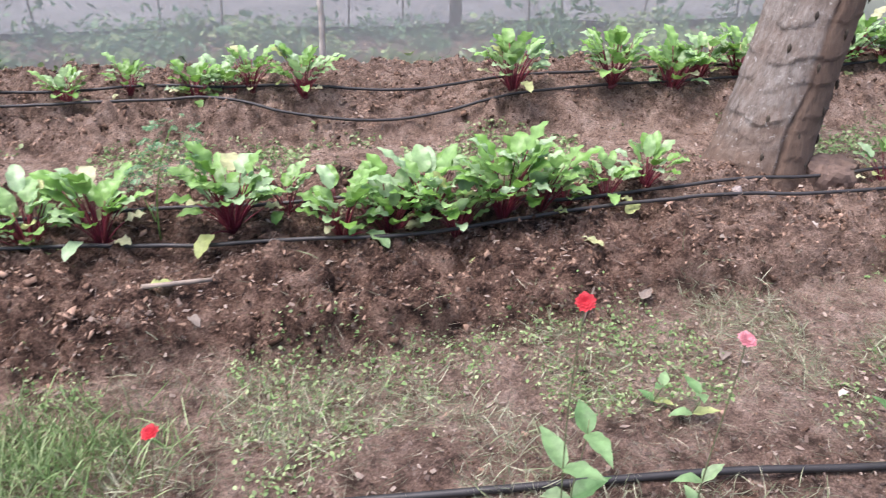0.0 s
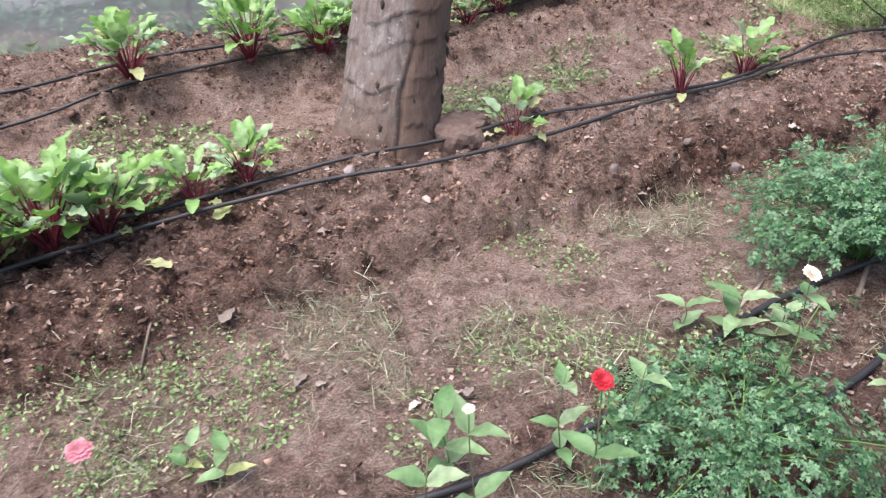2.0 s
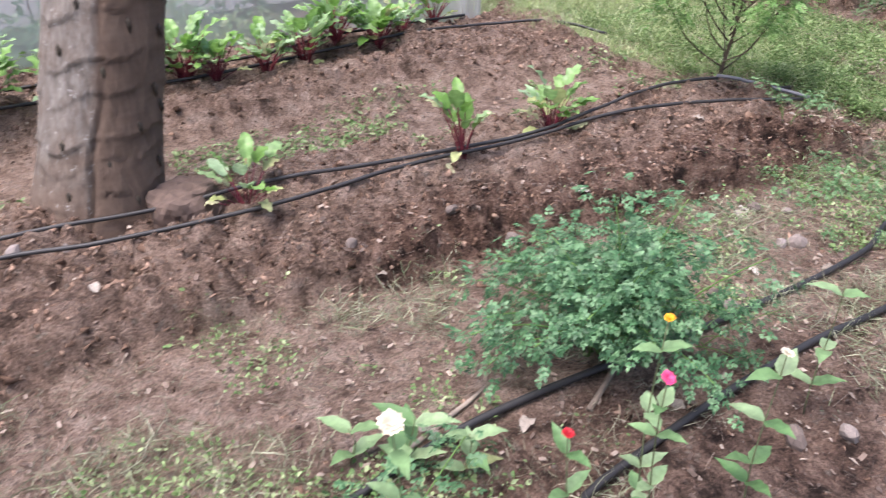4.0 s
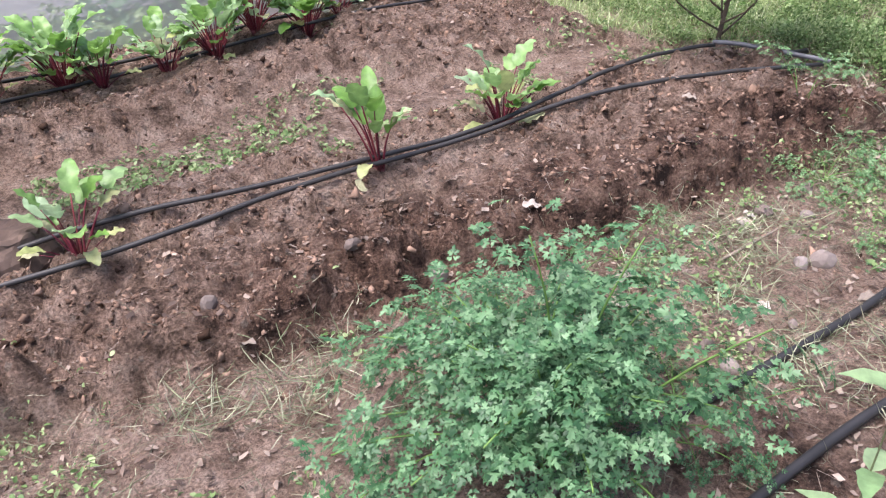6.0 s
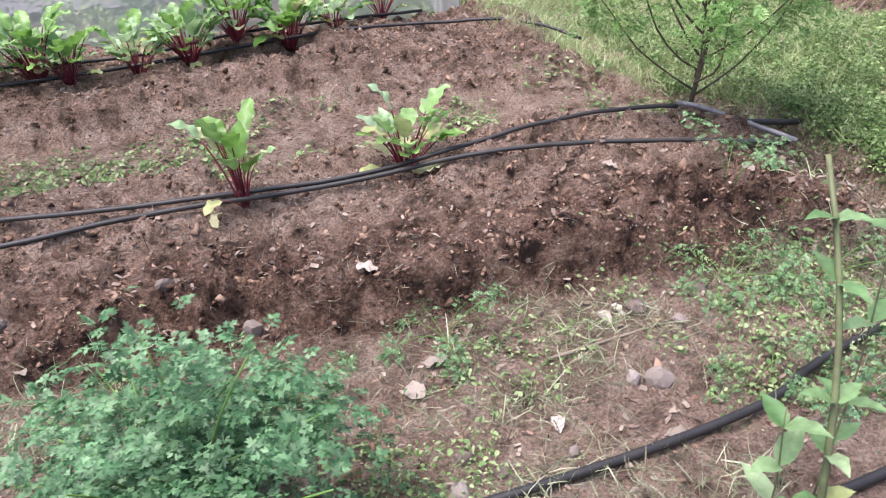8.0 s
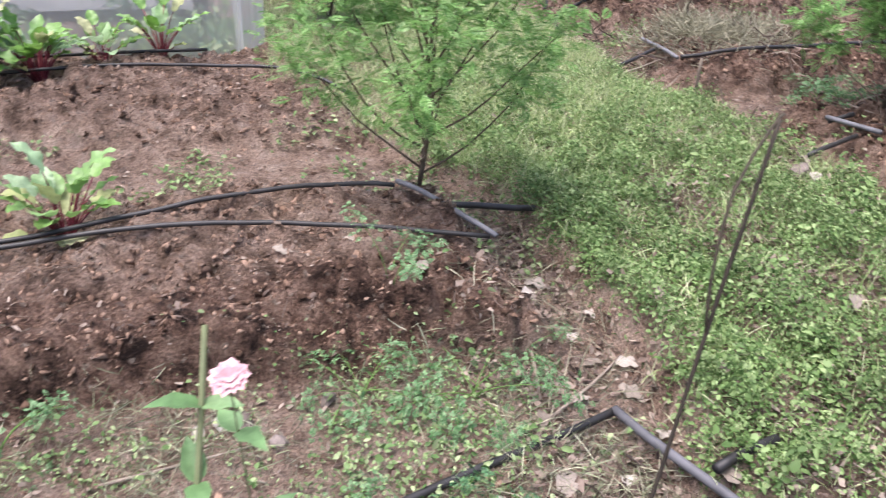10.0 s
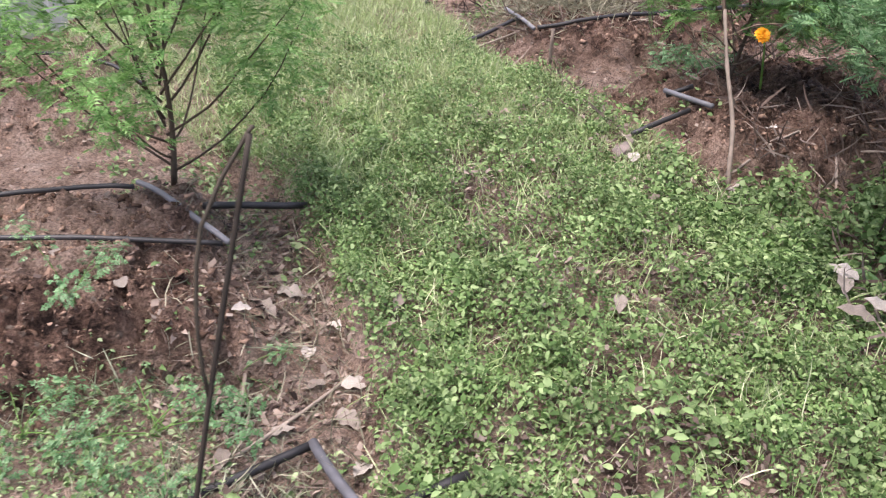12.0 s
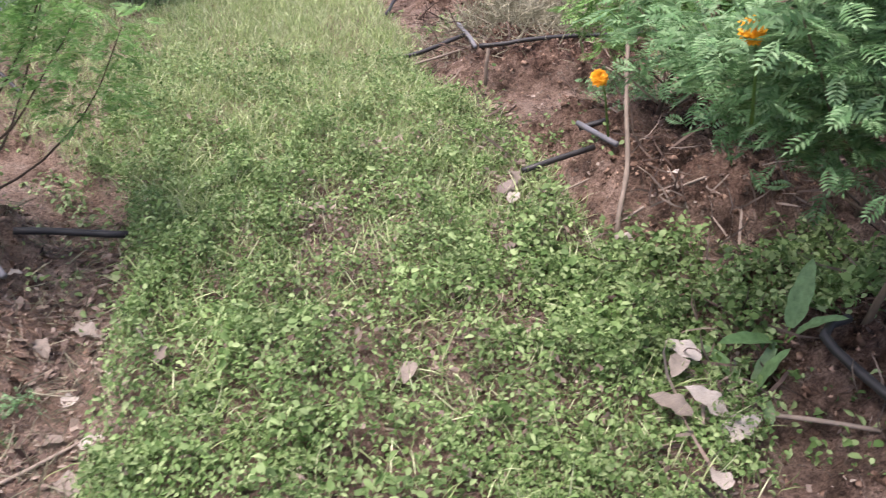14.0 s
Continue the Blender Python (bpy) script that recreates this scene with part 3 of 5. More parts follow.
scatter_leaves("end_weeds", "weeds and grass at the bed ends", "weeds", 16000, (3.6, 4.5, 1.2, 5.0),
               lambda x, y: (1 - masks(x, y)[0]) * (1 - masks(x, y)[1]) * clumpy(x, y, 0.25, 85, 0.0) * (0.35 + 0.65 * sm(2.5, 3.4, y)), 0.012, 0.03, WEED, LEAFLETS + BLADES[:0], 0.5, 0.03)
scatter_leaves("bank_weeds", "weeds along the bank of the far beds", "weeds", 36000, (5.5, 7.2, 0.8, 5.6),
               lambda x, y: (1 - masks(x, y)[3]) * (1 - masks(x, y)[2]) * clumpy(x, y, 0.3, 88, -0.05) * (1 - 0.8 * band(y, 2.9, 3.4, 0.1)), 0.012, 0.032, COVER, LEAFLETS, 0.5, 0.04)
scatter_leaves("weeds_behind_net", "grey-green weeds on the ground behind the net", "weeds", 16000, (-4.0, 3.6, 3.95, 4.9),
               lambda x, y: clumpy(x, y, 0.4, 91, 0.0), 0.02, 0.07, WEED, LEAFLETS + BLADES[:0], 0.7, 0.10)

# ---- water pipes ----
def lay_pipe(points, radius, label, mat=None, lift=0.004, name="drip_pipe", group="drip pipes"):
    flat = spline([(x, y, 0) for x, y in points], 0.05)
    px, py = np.array([p.x for p in flat]), np.array([p.y for p in flat])
    wide = np.array([land(px + dx, py + dy) for dx in (-0.05, -0.025, 0, 0.025, 0.05) for dy in (-0.02, 0, 0.02)])
    wide = 0.2 * wide.mean(axis=0) + 0.8 * wide.max(axis=0)
    z = np.convolve(np.pad(wide, 6, mode="edge"), np.ones(13) / 13, "valid")
    z = np.maximum(z, np.convolve(np.pad(np.maximum(z, wide - 0.004), 3, mode="edge"), np.ones(7) / 7, "valid"))
    pts = [(p.x, p.y, zz + radius + lift) for p, zz in zip(flat, z)]
    v, f = tube(pts, radius, 10)
    return thing(name, Matrix(), label, "pipe", group, mesh_from(name, v, f, mat or PIPE))


lay_pipe([(-2.6, 1.88), (-1.33, 1.86), (-0.6, 1.80), (-0.16, 1.78), (0.22, 1.84), (0.64, 1.91), (1.0, 1.915), (1.55, 1.89), (1.95, 1.93), (2.45, 2.03), (3.0, 2.08), (3.46, 2.08), (3.7, 2.05), (3.9, 2.02), (4.135, 1.975)],
         0.0069, "black drip pipe along the front of the beet bed")
lay_pipe([(-2.6, 2.02), (-1.38, 2.04), (-0.47, 2.07), (0.35, 1.98), (0.62, 2.0), (0.85, 2.03), (1.16, 2.05), (1.56, 2.06), (2.24, 2.06), (2.8, 2.09), (3.2, 2.15), (3.5, 2.23), (3.80, 2.29), (3.93, 2.27)],
         0.0069, "black drip pipe through the middle of the beet bed")
lay_pipe([(-2.6, 3.06), (-1.68, 3.09), (-0.99, 3.11), (-0.55, 3.0), (-0.16, 2.96), (0.25, 3.01), (0.83, 3.11), (1.6, 3.22), (2.2, 3.33), (2.9, 3.41), (3.4, 3.42), (3.8, 3.28), (3.95, 3.1)],
         0.0069, "black drip pipe along the front of the back bed")
lay_pipe([(-2.6, 3.24), (-1.4, 3.25), (-0.76, 3.22), (0.0, 3.17), (0.6, 3.31), (1.6, 3.40), (2.2, 3.46), (2.9, 3.63), (3.42, 3.70)],
         0.0069, "black drip pipe along the back of the back bed")
lay_pipe([(-2.6, 0.88), (-1.0, 0.84), (0.19, 0.79), (0.5, 0.775), (0.85, 0.74), (1.1, 0.74), (1.5, 0.81), (2.0, 0.95), (2.74, 1.0), (3.15, 1.045), (3.5, 1.12), (3.7, 1.21), (4.08, 1.325), (4.25, 1.385)],
         0.0095, "dusty black water pipe beside the flower bed")
lay_pipe([(0.2, 0.42), (1.2, 0.50), (1.98, 0.63), (2.137, 0.68), (2.518, 0.765), (2.9, 0.825), (3.2, 0.845), (3.6, 0.89), (4.0, 1.0), (4.30, 1.08)],
         0.0095, "dusty black water pipe among the flowers")
lay_pipe([(4.25, 1.385), (4.27, 1.29), (4.32, 1.11), (4.36, 0.95)], 0.011, "grey pipe joining the water pipes", GREY_PIPE)
lay_pipe([(4.33, 1.12), (4.41, 1.145), (4.50, 1.16)], 0.011, "short black pipe end on the ground", PIPE)
lay_pipe([(3.94, 2.29), (4.0, 2.21), (4.07, 2.09), (4.15, 1.96)], 0.008, "dusty grey pipe crossing the bed end", GREY_PIPE, 0.014)
lay_pipe([(4.10, 2.24), (4.2, 2.255), (4.39, 2.255)], 0.010, "short black pipe running under the grass")
lay_pipe([(6.02, 1.45), (5.93, 1.41), (5.955, 1.19), (5.98, 0.9)], 0.011, "black pipe on the side bed", PIPE)
lay_pipe([(5.567, 2.436), (5.70, 2.47), (5.836, 2.50)], 0.010, "black pipe at the bed end")
lay_pipe([(5.849, 2.69), (5.865, 2.57), (5.885, 2.44)], 0.010, "grey pipe across the bed end", GREY_PIPE)
lay_pipe([(5.849, 2.675), (5.89, 2.665), (5.95, 2.66)], 0.010, "short black pipe end on the bank")
lay_pipe([(5.41, 3.735), (5.58, 3.80), (5.755, 3.88)], 0.010, "black pipe at the far bed end")
lay_pipe([(5.74, 4.05), (5.735, 3.83), (5.725, 3.65)], 0.010, "grey pipe crossing the far bed end", GREY_PIPE)
lay_pipe([(5.74, 3.64), (6.2, 3.62), (7.2, 3.66)], 0.010, "black drip pipe along the far bed")
lay_pipe([(5.45, 4.55), (5.65, 4.9), (6.3, 5.0), (7.6, 5.05)], 0.010, "black drip pipe along the end bed")
lay_pipe([(5.55, 5.0), (5.75, 5.25), (6.4, 5.32), (7.6, 5.35)], 0.010, "black drip pipe along the end bed")

# ---- beet plants ----
def leaf_blade(length, width, lean, curl, wavy, seed, blunt=0.55, waist=0.95, lobes=0.06):
    """A broad leaf in the xz plane from its stalk's end, bending over by curl radians along its length."""
    r = random.Random(seed)
    rows, cols = 10, 7
    v, x, z, a = [], 0.0, 0.0, lean
    for i in range(rows + 1):
        s = i / rows
        w = width * 0.5 * (math.sin(math.pi * min(1, s ** waist * 0.95 + 0.05)) ** blunt)
        for j in range(cols):
            q = j / (cols - 1) * 2 - 1
            side = 1 if q > 0 else -1
            edge = wavy * math.sin(s * 16 + side * 1.7 + seed) * abs(q) ** 1.6 + r.uniform(-0.06, 0.06) * wavy
            lift = 0.26 * w * abs(q) ** 1.4 + edge * w
            v.append((x - lift * math.cos(a), q * w * (1 + lobes * math.sin(s * 19 + seed + side)), z + lift * math.sin(a)))
        step = length / rows
        x, z = x + step * math.sin(a), z + step * math.cos(a)
        a += curl / rows
    f = [(i * cols + j, i * cols + j + 1, (i + 1) * cols + j + 1, (i + 1) * cols + j) for i in range(rows) for j in range(cols - 1)]
    return v, f


def leaf_shape(seed, stalk, length, width, lean, bend, curl, wavy, stalk_r, stalk_mat, leaf_mats, root=0.012, lobes=0.08):
    """A stalk that leans out from the crown and the blade on its end."""
    pts, x, z, a = [], root, 0.0, lean
    for i in range(7):
        pts.append((x, 0, z))
        x, z = x + stalk / 6 * math.sin(a), z + stalk / 6 * math.cos(a)
        a += bend / 6
    v, f = tube(pts, [stalk_r * (1.25 - 0.09 * i) for i in range(7)], 5)
    ex, _, ez = pts[-1]
    bv, bf = leaf_blade(length, width, a, curl, wavy, seed, 0.62, 0.85, lobes)
    bv = [(p[0] + ex, p[1], p[2] + ez) for p in bv]
    return mesh_from("stalk", v, f, stalk_mat), [mesh_from("leaf", bv, bf, m) for m in leaf_mats]


BEET_LEAVES = []
for k in range(18):
    r = random.Random(100 + k)
    upright = k < 10
    BEET_LEAVES.append(leaf_shape(k, r.uniform(0.135, 0.205) if upright else r.uniform(0.095, 0.15), r.uniform(0.075, 0.115), r.uniform(0.042, 0.060),
                                  r.uniform(0.03, 0.34) if upright else r.uniform(0.35, 0.65), r.uniform(0.15, 0.65), r.uniform(0.3, 1.2),
                                  r.uniform(0.16, 0.34), 0.0027, BEET_STALK, [BEET_LEAF, YELLOW_LEAF]))
ROOT_V, ROOT_F = lump(5, 0.8)
ROOT_MESH = mesh_from("root_crown", ROOT_V * 0.022, ROOT_F, BEET_ROOT)


def beet(x, y, size=1.0, leaves=14, old=2, seed=0, label="leafy green beet plant with crimson stalks", upright=0.0):
    r = random.Random(seed)
    plant = thing("beet_plant", pose(x, y, ground_z(x, y) - 0.004, 0, 0, r.uniform(0, 360)) @ Matrix.Scale(size, 4), label, "beet plant", "beet plants in the beds")
    part("root_crown", ROOT_MESH, plant, None, "crimson root crown at the soil")
    leaves = int(leaves * 2.5)
    for i in range(leaves):
        outer = i >= leaves * 0.74
        stalk, blades = BEET_LEAVES[r.randrange(10, 18) if outer else r.randrange(0, 10)]
        yellow = i >= leaves - old
        s = r.uniform(0.8, 1.12) * (0.85 if yellow else 1)
        m = pose(0, 0, 0, r.uniform(-5, 5), r.uniform(0, 26) if yellow else r.uniform(-8, 10) - upright, i * 137.5 + r.uniform(-25, 25)) @ Matrix.Scale(s, 4)
        leaf = part("leaf", blades[1 if yellow or r.random() < 0.03 else 0], plant, m, "yellowed drooping leaf" if yellow else "")
        part("stalk", stalk, leaf, None, "crimson stalk")


FRONT_ROW = [(-2.1, 1.93, 1.0, 14), (-1.75, 1.9, 0.95, 12), (-1.36, 1.96, 1.0, 14), (-1.12, 1.91, 0.98, 14), (-0.71, 1.93, 1.05, 18), (-0.53, 2.06, 0.75, 8), (-0.35, 1.89, 0.95, 13), (-0.19, 1.88, 1.0, 14),
             (-0.05, 1.92, 1.05, 15), (0.03, 1.83, 0.9, 12), (0.20, 1.89, 1.12, 18), (0.34, 1.95, 1.05, 15), (0.47, 2.03, 0.75, 9), (0.62, 2.02, 0.72, 9), (0.80, 2.08, 0.8, 10)]
for k, (bx, by, bs, bn) in enumerate(FRONT_ROW):
    beet(bx, by, bs, bn, 2, k, "bushy beet plant with bright green leaves and crimson stalks")
beet(1.77, 2.02, 0.82, 8, 8, 31, "small yellowing beet plant beside the palm trunk")
beet(2.55, 2.06, 0.94, 6, 1, 36, "lone upright beet plant with crimson stalks beside the pipes", 14.0)
beet(3.02, 2.21, 0.9, 11, 4, 33, "yellowing bushy beet plant beside the pipes")
BACK_ROW = [(-2.3, 3.18, 0.8, 12), (-1.9, 3.2, 0.8, 12), (-1.52, 3.20, 0.72, 12), (-1.25, 3.25, 0.68, 10), (-0.96, 3.24, 0.85, 14), (-0.82, 3.29, 0.85, 12), (-0.70, 3.22, 0.8, 12), (-0.46, 3.14, 0.88, 13),
            (1.05, 3.14, 1.08, 17), (1.38, 3.16, 1.08, 17), (1.58, 3.28, 1.0, 14), (1.83, 3.32, 1.1, 18), (1.95, 3.25, 0.85, 10), (2.19, 3.31, 0.9, 11), (2.39, 3.36, 1.0, 16),
            (2.58, 3.45, 1.02, 15), (2.79, 3.44, 1.05, 17), (3.0, 3.62, 0.85, 11), (3.23, 3.70, 0.95, 9)]
for k, (bx, by, bs, bn) in enumerate(BACK_ROW):
    beet(bx, by, bs, bn, 2, 60 + k, "bushy beet plant with crimson stalks in front of the net")
beet(0.54, 3.12, 1.15, 14, 4, 90, "large beet plant with yellow hanging leaves by the net")

# ---- palm trunk ----
def palm_trunk():
    bx, by = 1.35, 2.265
    bz = ground_z(bx, by) - 0.06
    rows, cols = 260, 120
    rings = [0.03, 0.135, 0.235, 0.30, 0.425, 0.52, 0.655, 0.75, 0.87, 0.99, 1.12, 1.25, 1.4, 1.56, 1.7, 1.86, 2.0, 2.15, 2.3, 2.5]
    v = []
    for i in range(rows + 1):
        h = 2.4 * i / rows
        flare = 0.171 + 0.042 * math.exp(-h / 0.12) + 0.010 * math.exp(-h / 0.5)
        for j in range(cols):
            a = 2 * math.pi * j / cols
            ca, sa = math.cos(a), math.sin(a)
            hh = h + 0.022 * math.sin(2 * a + 1) + 0.010 * math.sin(5 * a + 4 * h) + 0.014 * noise.noise((ca * 2, sa * 2, h * 3))
            k = max(0, sum(1 for q in rings if q <= hh) - 1)
            u = min(1.0, max(0.0, (hh - rings[k]) / (rings[k + 1] - rings[k])))
            lip = 0.0042 * (1 - u) ** 2 + 0.0026 * math.exp(-(u / 0.06) ** 2) - 0.0020 * math.exp(-((1 - u) / 0.04) ** 2)
            rad = flare * (1 + 0.03 * math.sin(3 * a + h)) + lip * max(0.0, 0.8 + 1.3 * noise.noise((ca * 2.5, sa * 2.5, k * 1.7)))
            rad += 0.004 * noise.noise((ca * 3, sa * 3, h * 6)) + 0.003 * noise.noise((ca * 12, sa * 12, h * 14))
            turn = 4.42 + 0.16 * math.sin(h * 2.6) + 0.05 * math.sin(h * 17)
            groove = math.exp(-(math.atan2(math.sin(a - turn), math.cos(a - turn)) / 0.035) ** 2) * max(0.0, 0.65 + 0.5 * math.sin(h * 9))
            rad -= 0.026 * groove
            v.append((0.238 * h + rad * ca, 0.143 * h + rad * sa, h))
    f = [(i * cols + j, i * cols + (j + 1) % cols, (i + 1) * cols + (j + 1) % cols, (i + 1) * cols + j) for i in range(rows) for j in range(cols)]
    f.append(tuple(rows * cols + j for j in range(cols)))
    tree = thing("palm_tree", pose(bx, by, bz), "leaning grey-brown palm trunk with ring scars in the bed", "palm tree")
    trunk = part("trunk", mesh_from("trunk", v, f, BARK), tree)
    pits = [(0.16, 4.15), (0.24, 4.75), (0.20, 5.75), (0.33, 5.25), (0.42, 5.6), (0.30, 4.0), (0.62, 5.0), (0.50, 4.62), (0.74, 5.5), (0.36, 5.85), (0.56, 3.9), (0.85, 4.9), (0.95, 5.6), (0.58, 5.7), (0.68, 4.2), (0.12, 5.2)]
    pv, pf = lump(17, 0.8)
    pit = mesh_from("scar", pv * np.array([0.010, 0.009, 0.026]), pf, DARK_TWIG)
    for h, a in pits:
        rad = 0.172 + 0.036 * math.exp(-h / 0.12) + 0.010 * math.exp(-h / 0.5)
        part("scar", pit, trunk, pose(0.238 * h + rad * math.cos(a), 0.143 * h + rad * math.sin(a), h, 0, 0, math.degrees(a) + 90), "dark scar in the bark")
    x, y = 1.615, 2.12
    bm = bmesh.new()
    bmesh.ops.create_icosphere(bm, subdivisions=4, radius=1.0)
    for q in bm.verts:
        q.co *= 1 + 0.30 * noise.noise(q.co * 1.4) + 0.12 * noise.noise(q.co * 4.5) + 0.05 * noise.noise(q.co * 11)
        q.co = Vector((q.co.x * 0.125, q.co.y * 0.10, min(q.co.z, 0.55 + 0.12 * noise.noise(q.co * 3)) * 0.13))
    stump = bpy.data.meshes.new("root_stump")
    bm.to_mesh(stump)
    bm.free()
    stump.materials.append(STUMP)
    thing("root_stump", pose(x, y, ground_z(x, y) + 0.025, 0, 0, 40), "brown rotten root stump beside the palm trunk", "stump", mesh=stump)



palm_trunk()

# ---- leafy herbs ----
def herb_stem_mesh(seed, height, out, leaf_mat):
    """A thin arching stem, and its lacy lobed leaves as one mesh."""
    r = random.Random(seed)
    pts, x, z, a = [], 0.0, 0.0, r.uniform(0.05, 0.25) * out
    for i in range(9):
        pts.append(Vector((x, 0, z)))
        x, z = x + height / 8 * math.sin(a), z + height / 8 * math.cos(a)
        a += (0.10 + 0.08 * r.random()) * out
    v, f = tube(pts, [0.0030 - 0.0002 * i for i in range(9)], 5)
    stem = mesh_from("stem", v, f, HERB_STEM)
    pos, size = [], []
    heads = []
    for i in range(4, 9):
        for k in range(4 if i < 6 else 15):
            az, reach = r.uniform(0, 6.28), r.uniform(0.0, 0.07)
            pos.append(pts[i] + Vector((math.cos(az) * reach, math.sin(az) * reach, r.uniform(-0.02, 0.02))))
            heads.append(az)
            size.append(r.uniform(0.024, 0.045))
    n = len(pos)
    s = np.array(size)
    me = scattered("foliage", fronds(), np.array([p[:] for p in pos]), turns(n, 0.38, np.array(heads)), np.stack([s, s, s], 1), leaf_mat)
    return stem, me


def lobed(w):
    """A deeply cut leaflet of three toothed lobes."""
    rim = [(-0.12, 0.0)]
    for a, ln in ((-72, 0.46), (0, 0.85), (72, 0.46)):
        c = radians(a)
        for da, k in ((-33, 0.36), (-21, 0.82), (-11, 0.66), (0, 1.0), (11, 0.66), (21, 0.82), (33, 0.36)):
            rim.append((ln * k * math.cos(c + radians(da)), w * ln * k * math.sin(c + radians(da))))
    v = np.array([(x, y, 0.25 * abs(y) - 0.35 * x * x) for x, y in rim] + [(0.1, 0, 0.03)])
    n = len(rim)
    return v, np.array([(i, (i + 1) % n, n) for i in range(n)])


def fronds():
    """Compound leaves: a thin rib with two pairs of cut leaflets and one at the tip."""
    out = []
    for w, bend in ((1.0, 0.25), (1.25, 0.40), (0.85, 0.10)):
        lv, lf = lobed(w)
        vs, fs, base = [], [], 0
        for x, turn, sc in ((0.30, 62, 0.36), (0.30, -62, 0.36), (0.56, 48, 0.40), (0.56, -48, 0.40), (0.72, 0, 0.46)):
            c, s = math.cos(radians(turn)), math.sin(radians(turn))
            p = lv * sc + np.array([0.10, 0, 0])
            vs.append(np.stack([x + c * p[:, 0] - s * p[:, 1], s * p[:, 0] + c * p[:, 1], p[:, 2] - bend * x * x + 0.02 * turn / 60], 1))
            fs.append(lf + base)
            base += len(lv)
        vs.append(np.array([(0, -0.010, 0), (0, 0.010, 0), (0.8, 0, -bend * 0.64)]))
        fs.append(np.array([(base, base + 2, base + 1)]))
        out.append((np.concatenate(vs), np.concatenate(fs)))
    return out


HERB_STEMS = [herb_stem_mesh(200 + k, 0.30 + 0.035 * (k % 5), 0.5 + 0.22 * (k % 4), HERB) for k in range(8)]
WEED_STEMS = [herb_stem_mesh(230 + k, 0.30 + 0.035 * (k % 5), 0.6 + 0.22 * (k % 4), SOFT_WEED) for k in range(8)]


def herb(x, y, size, stems, label, seed, flop=0.0, shapes=HERB_STEMS):
    r = random.Random(seed)
    plant = thing("herb_plant", pose(x, y, ground_z(x, y)) @ Matrix.Scale(size, 4), label, "herb plant", "leafy herbs")
    for i in range(stems):
        stem, leaves = shapes[r.randrange(8)]
        inner = i / stems
        m = pose(r.gauss(0, 0.03), r.gauss(0, 0.03), 0, 0, 3 + 40 * inner + flop + r.uniform(-8, 8), i * 137.5) @ Matrix.Scale(r.uniform(0.85, 1.15), 4)
        s = part("stem", stem, plant, m)
        part("foliage", leaves, s, None, "lacy dark green leaves")


herb(1.54, 0.56, 0.86, 32, "sprawling lacy dark green herb beside the pipe", 1, 12)
herb(2.43, 1.05, 0.94, 44, "tall bushy dark green herb beside the pipe", 2, -11)
herb(2.66, 0.98, 0.48, 12, "low lacy green herb beside the pipe", 3, 22)
herb(3.72, 1.04, 0.5, 8, "low lacy green herb over the pipe", 5, 24)
herb(-0.92, 1.97, 0.85, 2, "thin dark weed among the beet plants", 30, -12)
herb(3.95, 1.50, 0.55, 9, "low light green weed at the bed end", 6, 26, WEED_STEMS)
herb(3.68, 1.56, 0.5, 8, "small light green weed at the foot of the bed", 7, 22, WEED_STEMS)
herb(3.80, 1.78, 0.42, 4, "thin upright green weed on the bed side", 17, 0, WEED_STEMS)
herb(2.95, 1.52, 0.42, 7, "low green weed at the foot of the bed", 18, 22, WEED_STEMS)
herb(2.62, 1.42, 0.42, 7, "low green weed in the furrow", 19, 22, WEED_STEMS)
herb(4.12, 1.62, 0.36, 6, "low green weed at the bed corner", 20, 25, WEED_STEMS)
herb(3.55, 1.2, 0.4, 6, "low green weed in the furrow", 21, 25, WEED_STEMS)
herb(6.22, 2.98, 0.6, 9, "bushy green weed on the bank behind the sapling", 40, 12, WEED_STEMS)
herb(6.35, 3.3, 0.6, 8, "green weed between the far beds", 42, 14, WEED_STEMS)
herb(2.50, 1.36, 0.5, 8, "small lacy green herb in the furrow", 8, 25)

# ---- flowering marigold bushes ----
def feather_shape(n=7):
    v, f = [], []
    for i in range(n):
        x = 0.15 + 0.8 * i / n
        z = -0.22 * x * x
        ln = 0.32 * math.sin(math.pi * (0.15 + 0.75 * i / n))
        for sgn in (-1, 1):
            b = len(v)
            v += [(x, 0, z), (x + 0.145, sgn * ln * 0.55, z + 0.03), (x + 0.17, sgn * ln, z - 0.02), (x + 0.015, sgn * ln * 0.5, z + 0.03)]
            f.append((b, b + 1, b + 2, b + 3) if sgn < 0 else (b, b + 3, b + 2, b + 1))
    b = len(v)
    v += [(0.9, 0, -0.18), (1.0, -0.035, -0.2), (1.13, 0, -0.27), (1.0, 0.035, -0.2)]
    f.append((b, b + 1, b + 2, b + 3))
    b = len(v)
    v += [(0, -0.008, 0), (0.95, -0.005, -0.20), (0.95, 0.005, -0.20), (0, 0.008, 0)]
    f.append((b, b + 1, b + 2, b + 3))
    return np.array(v, float), np.array(f)


FEATHERS = [feather_shape(7), feather_shape(6)]


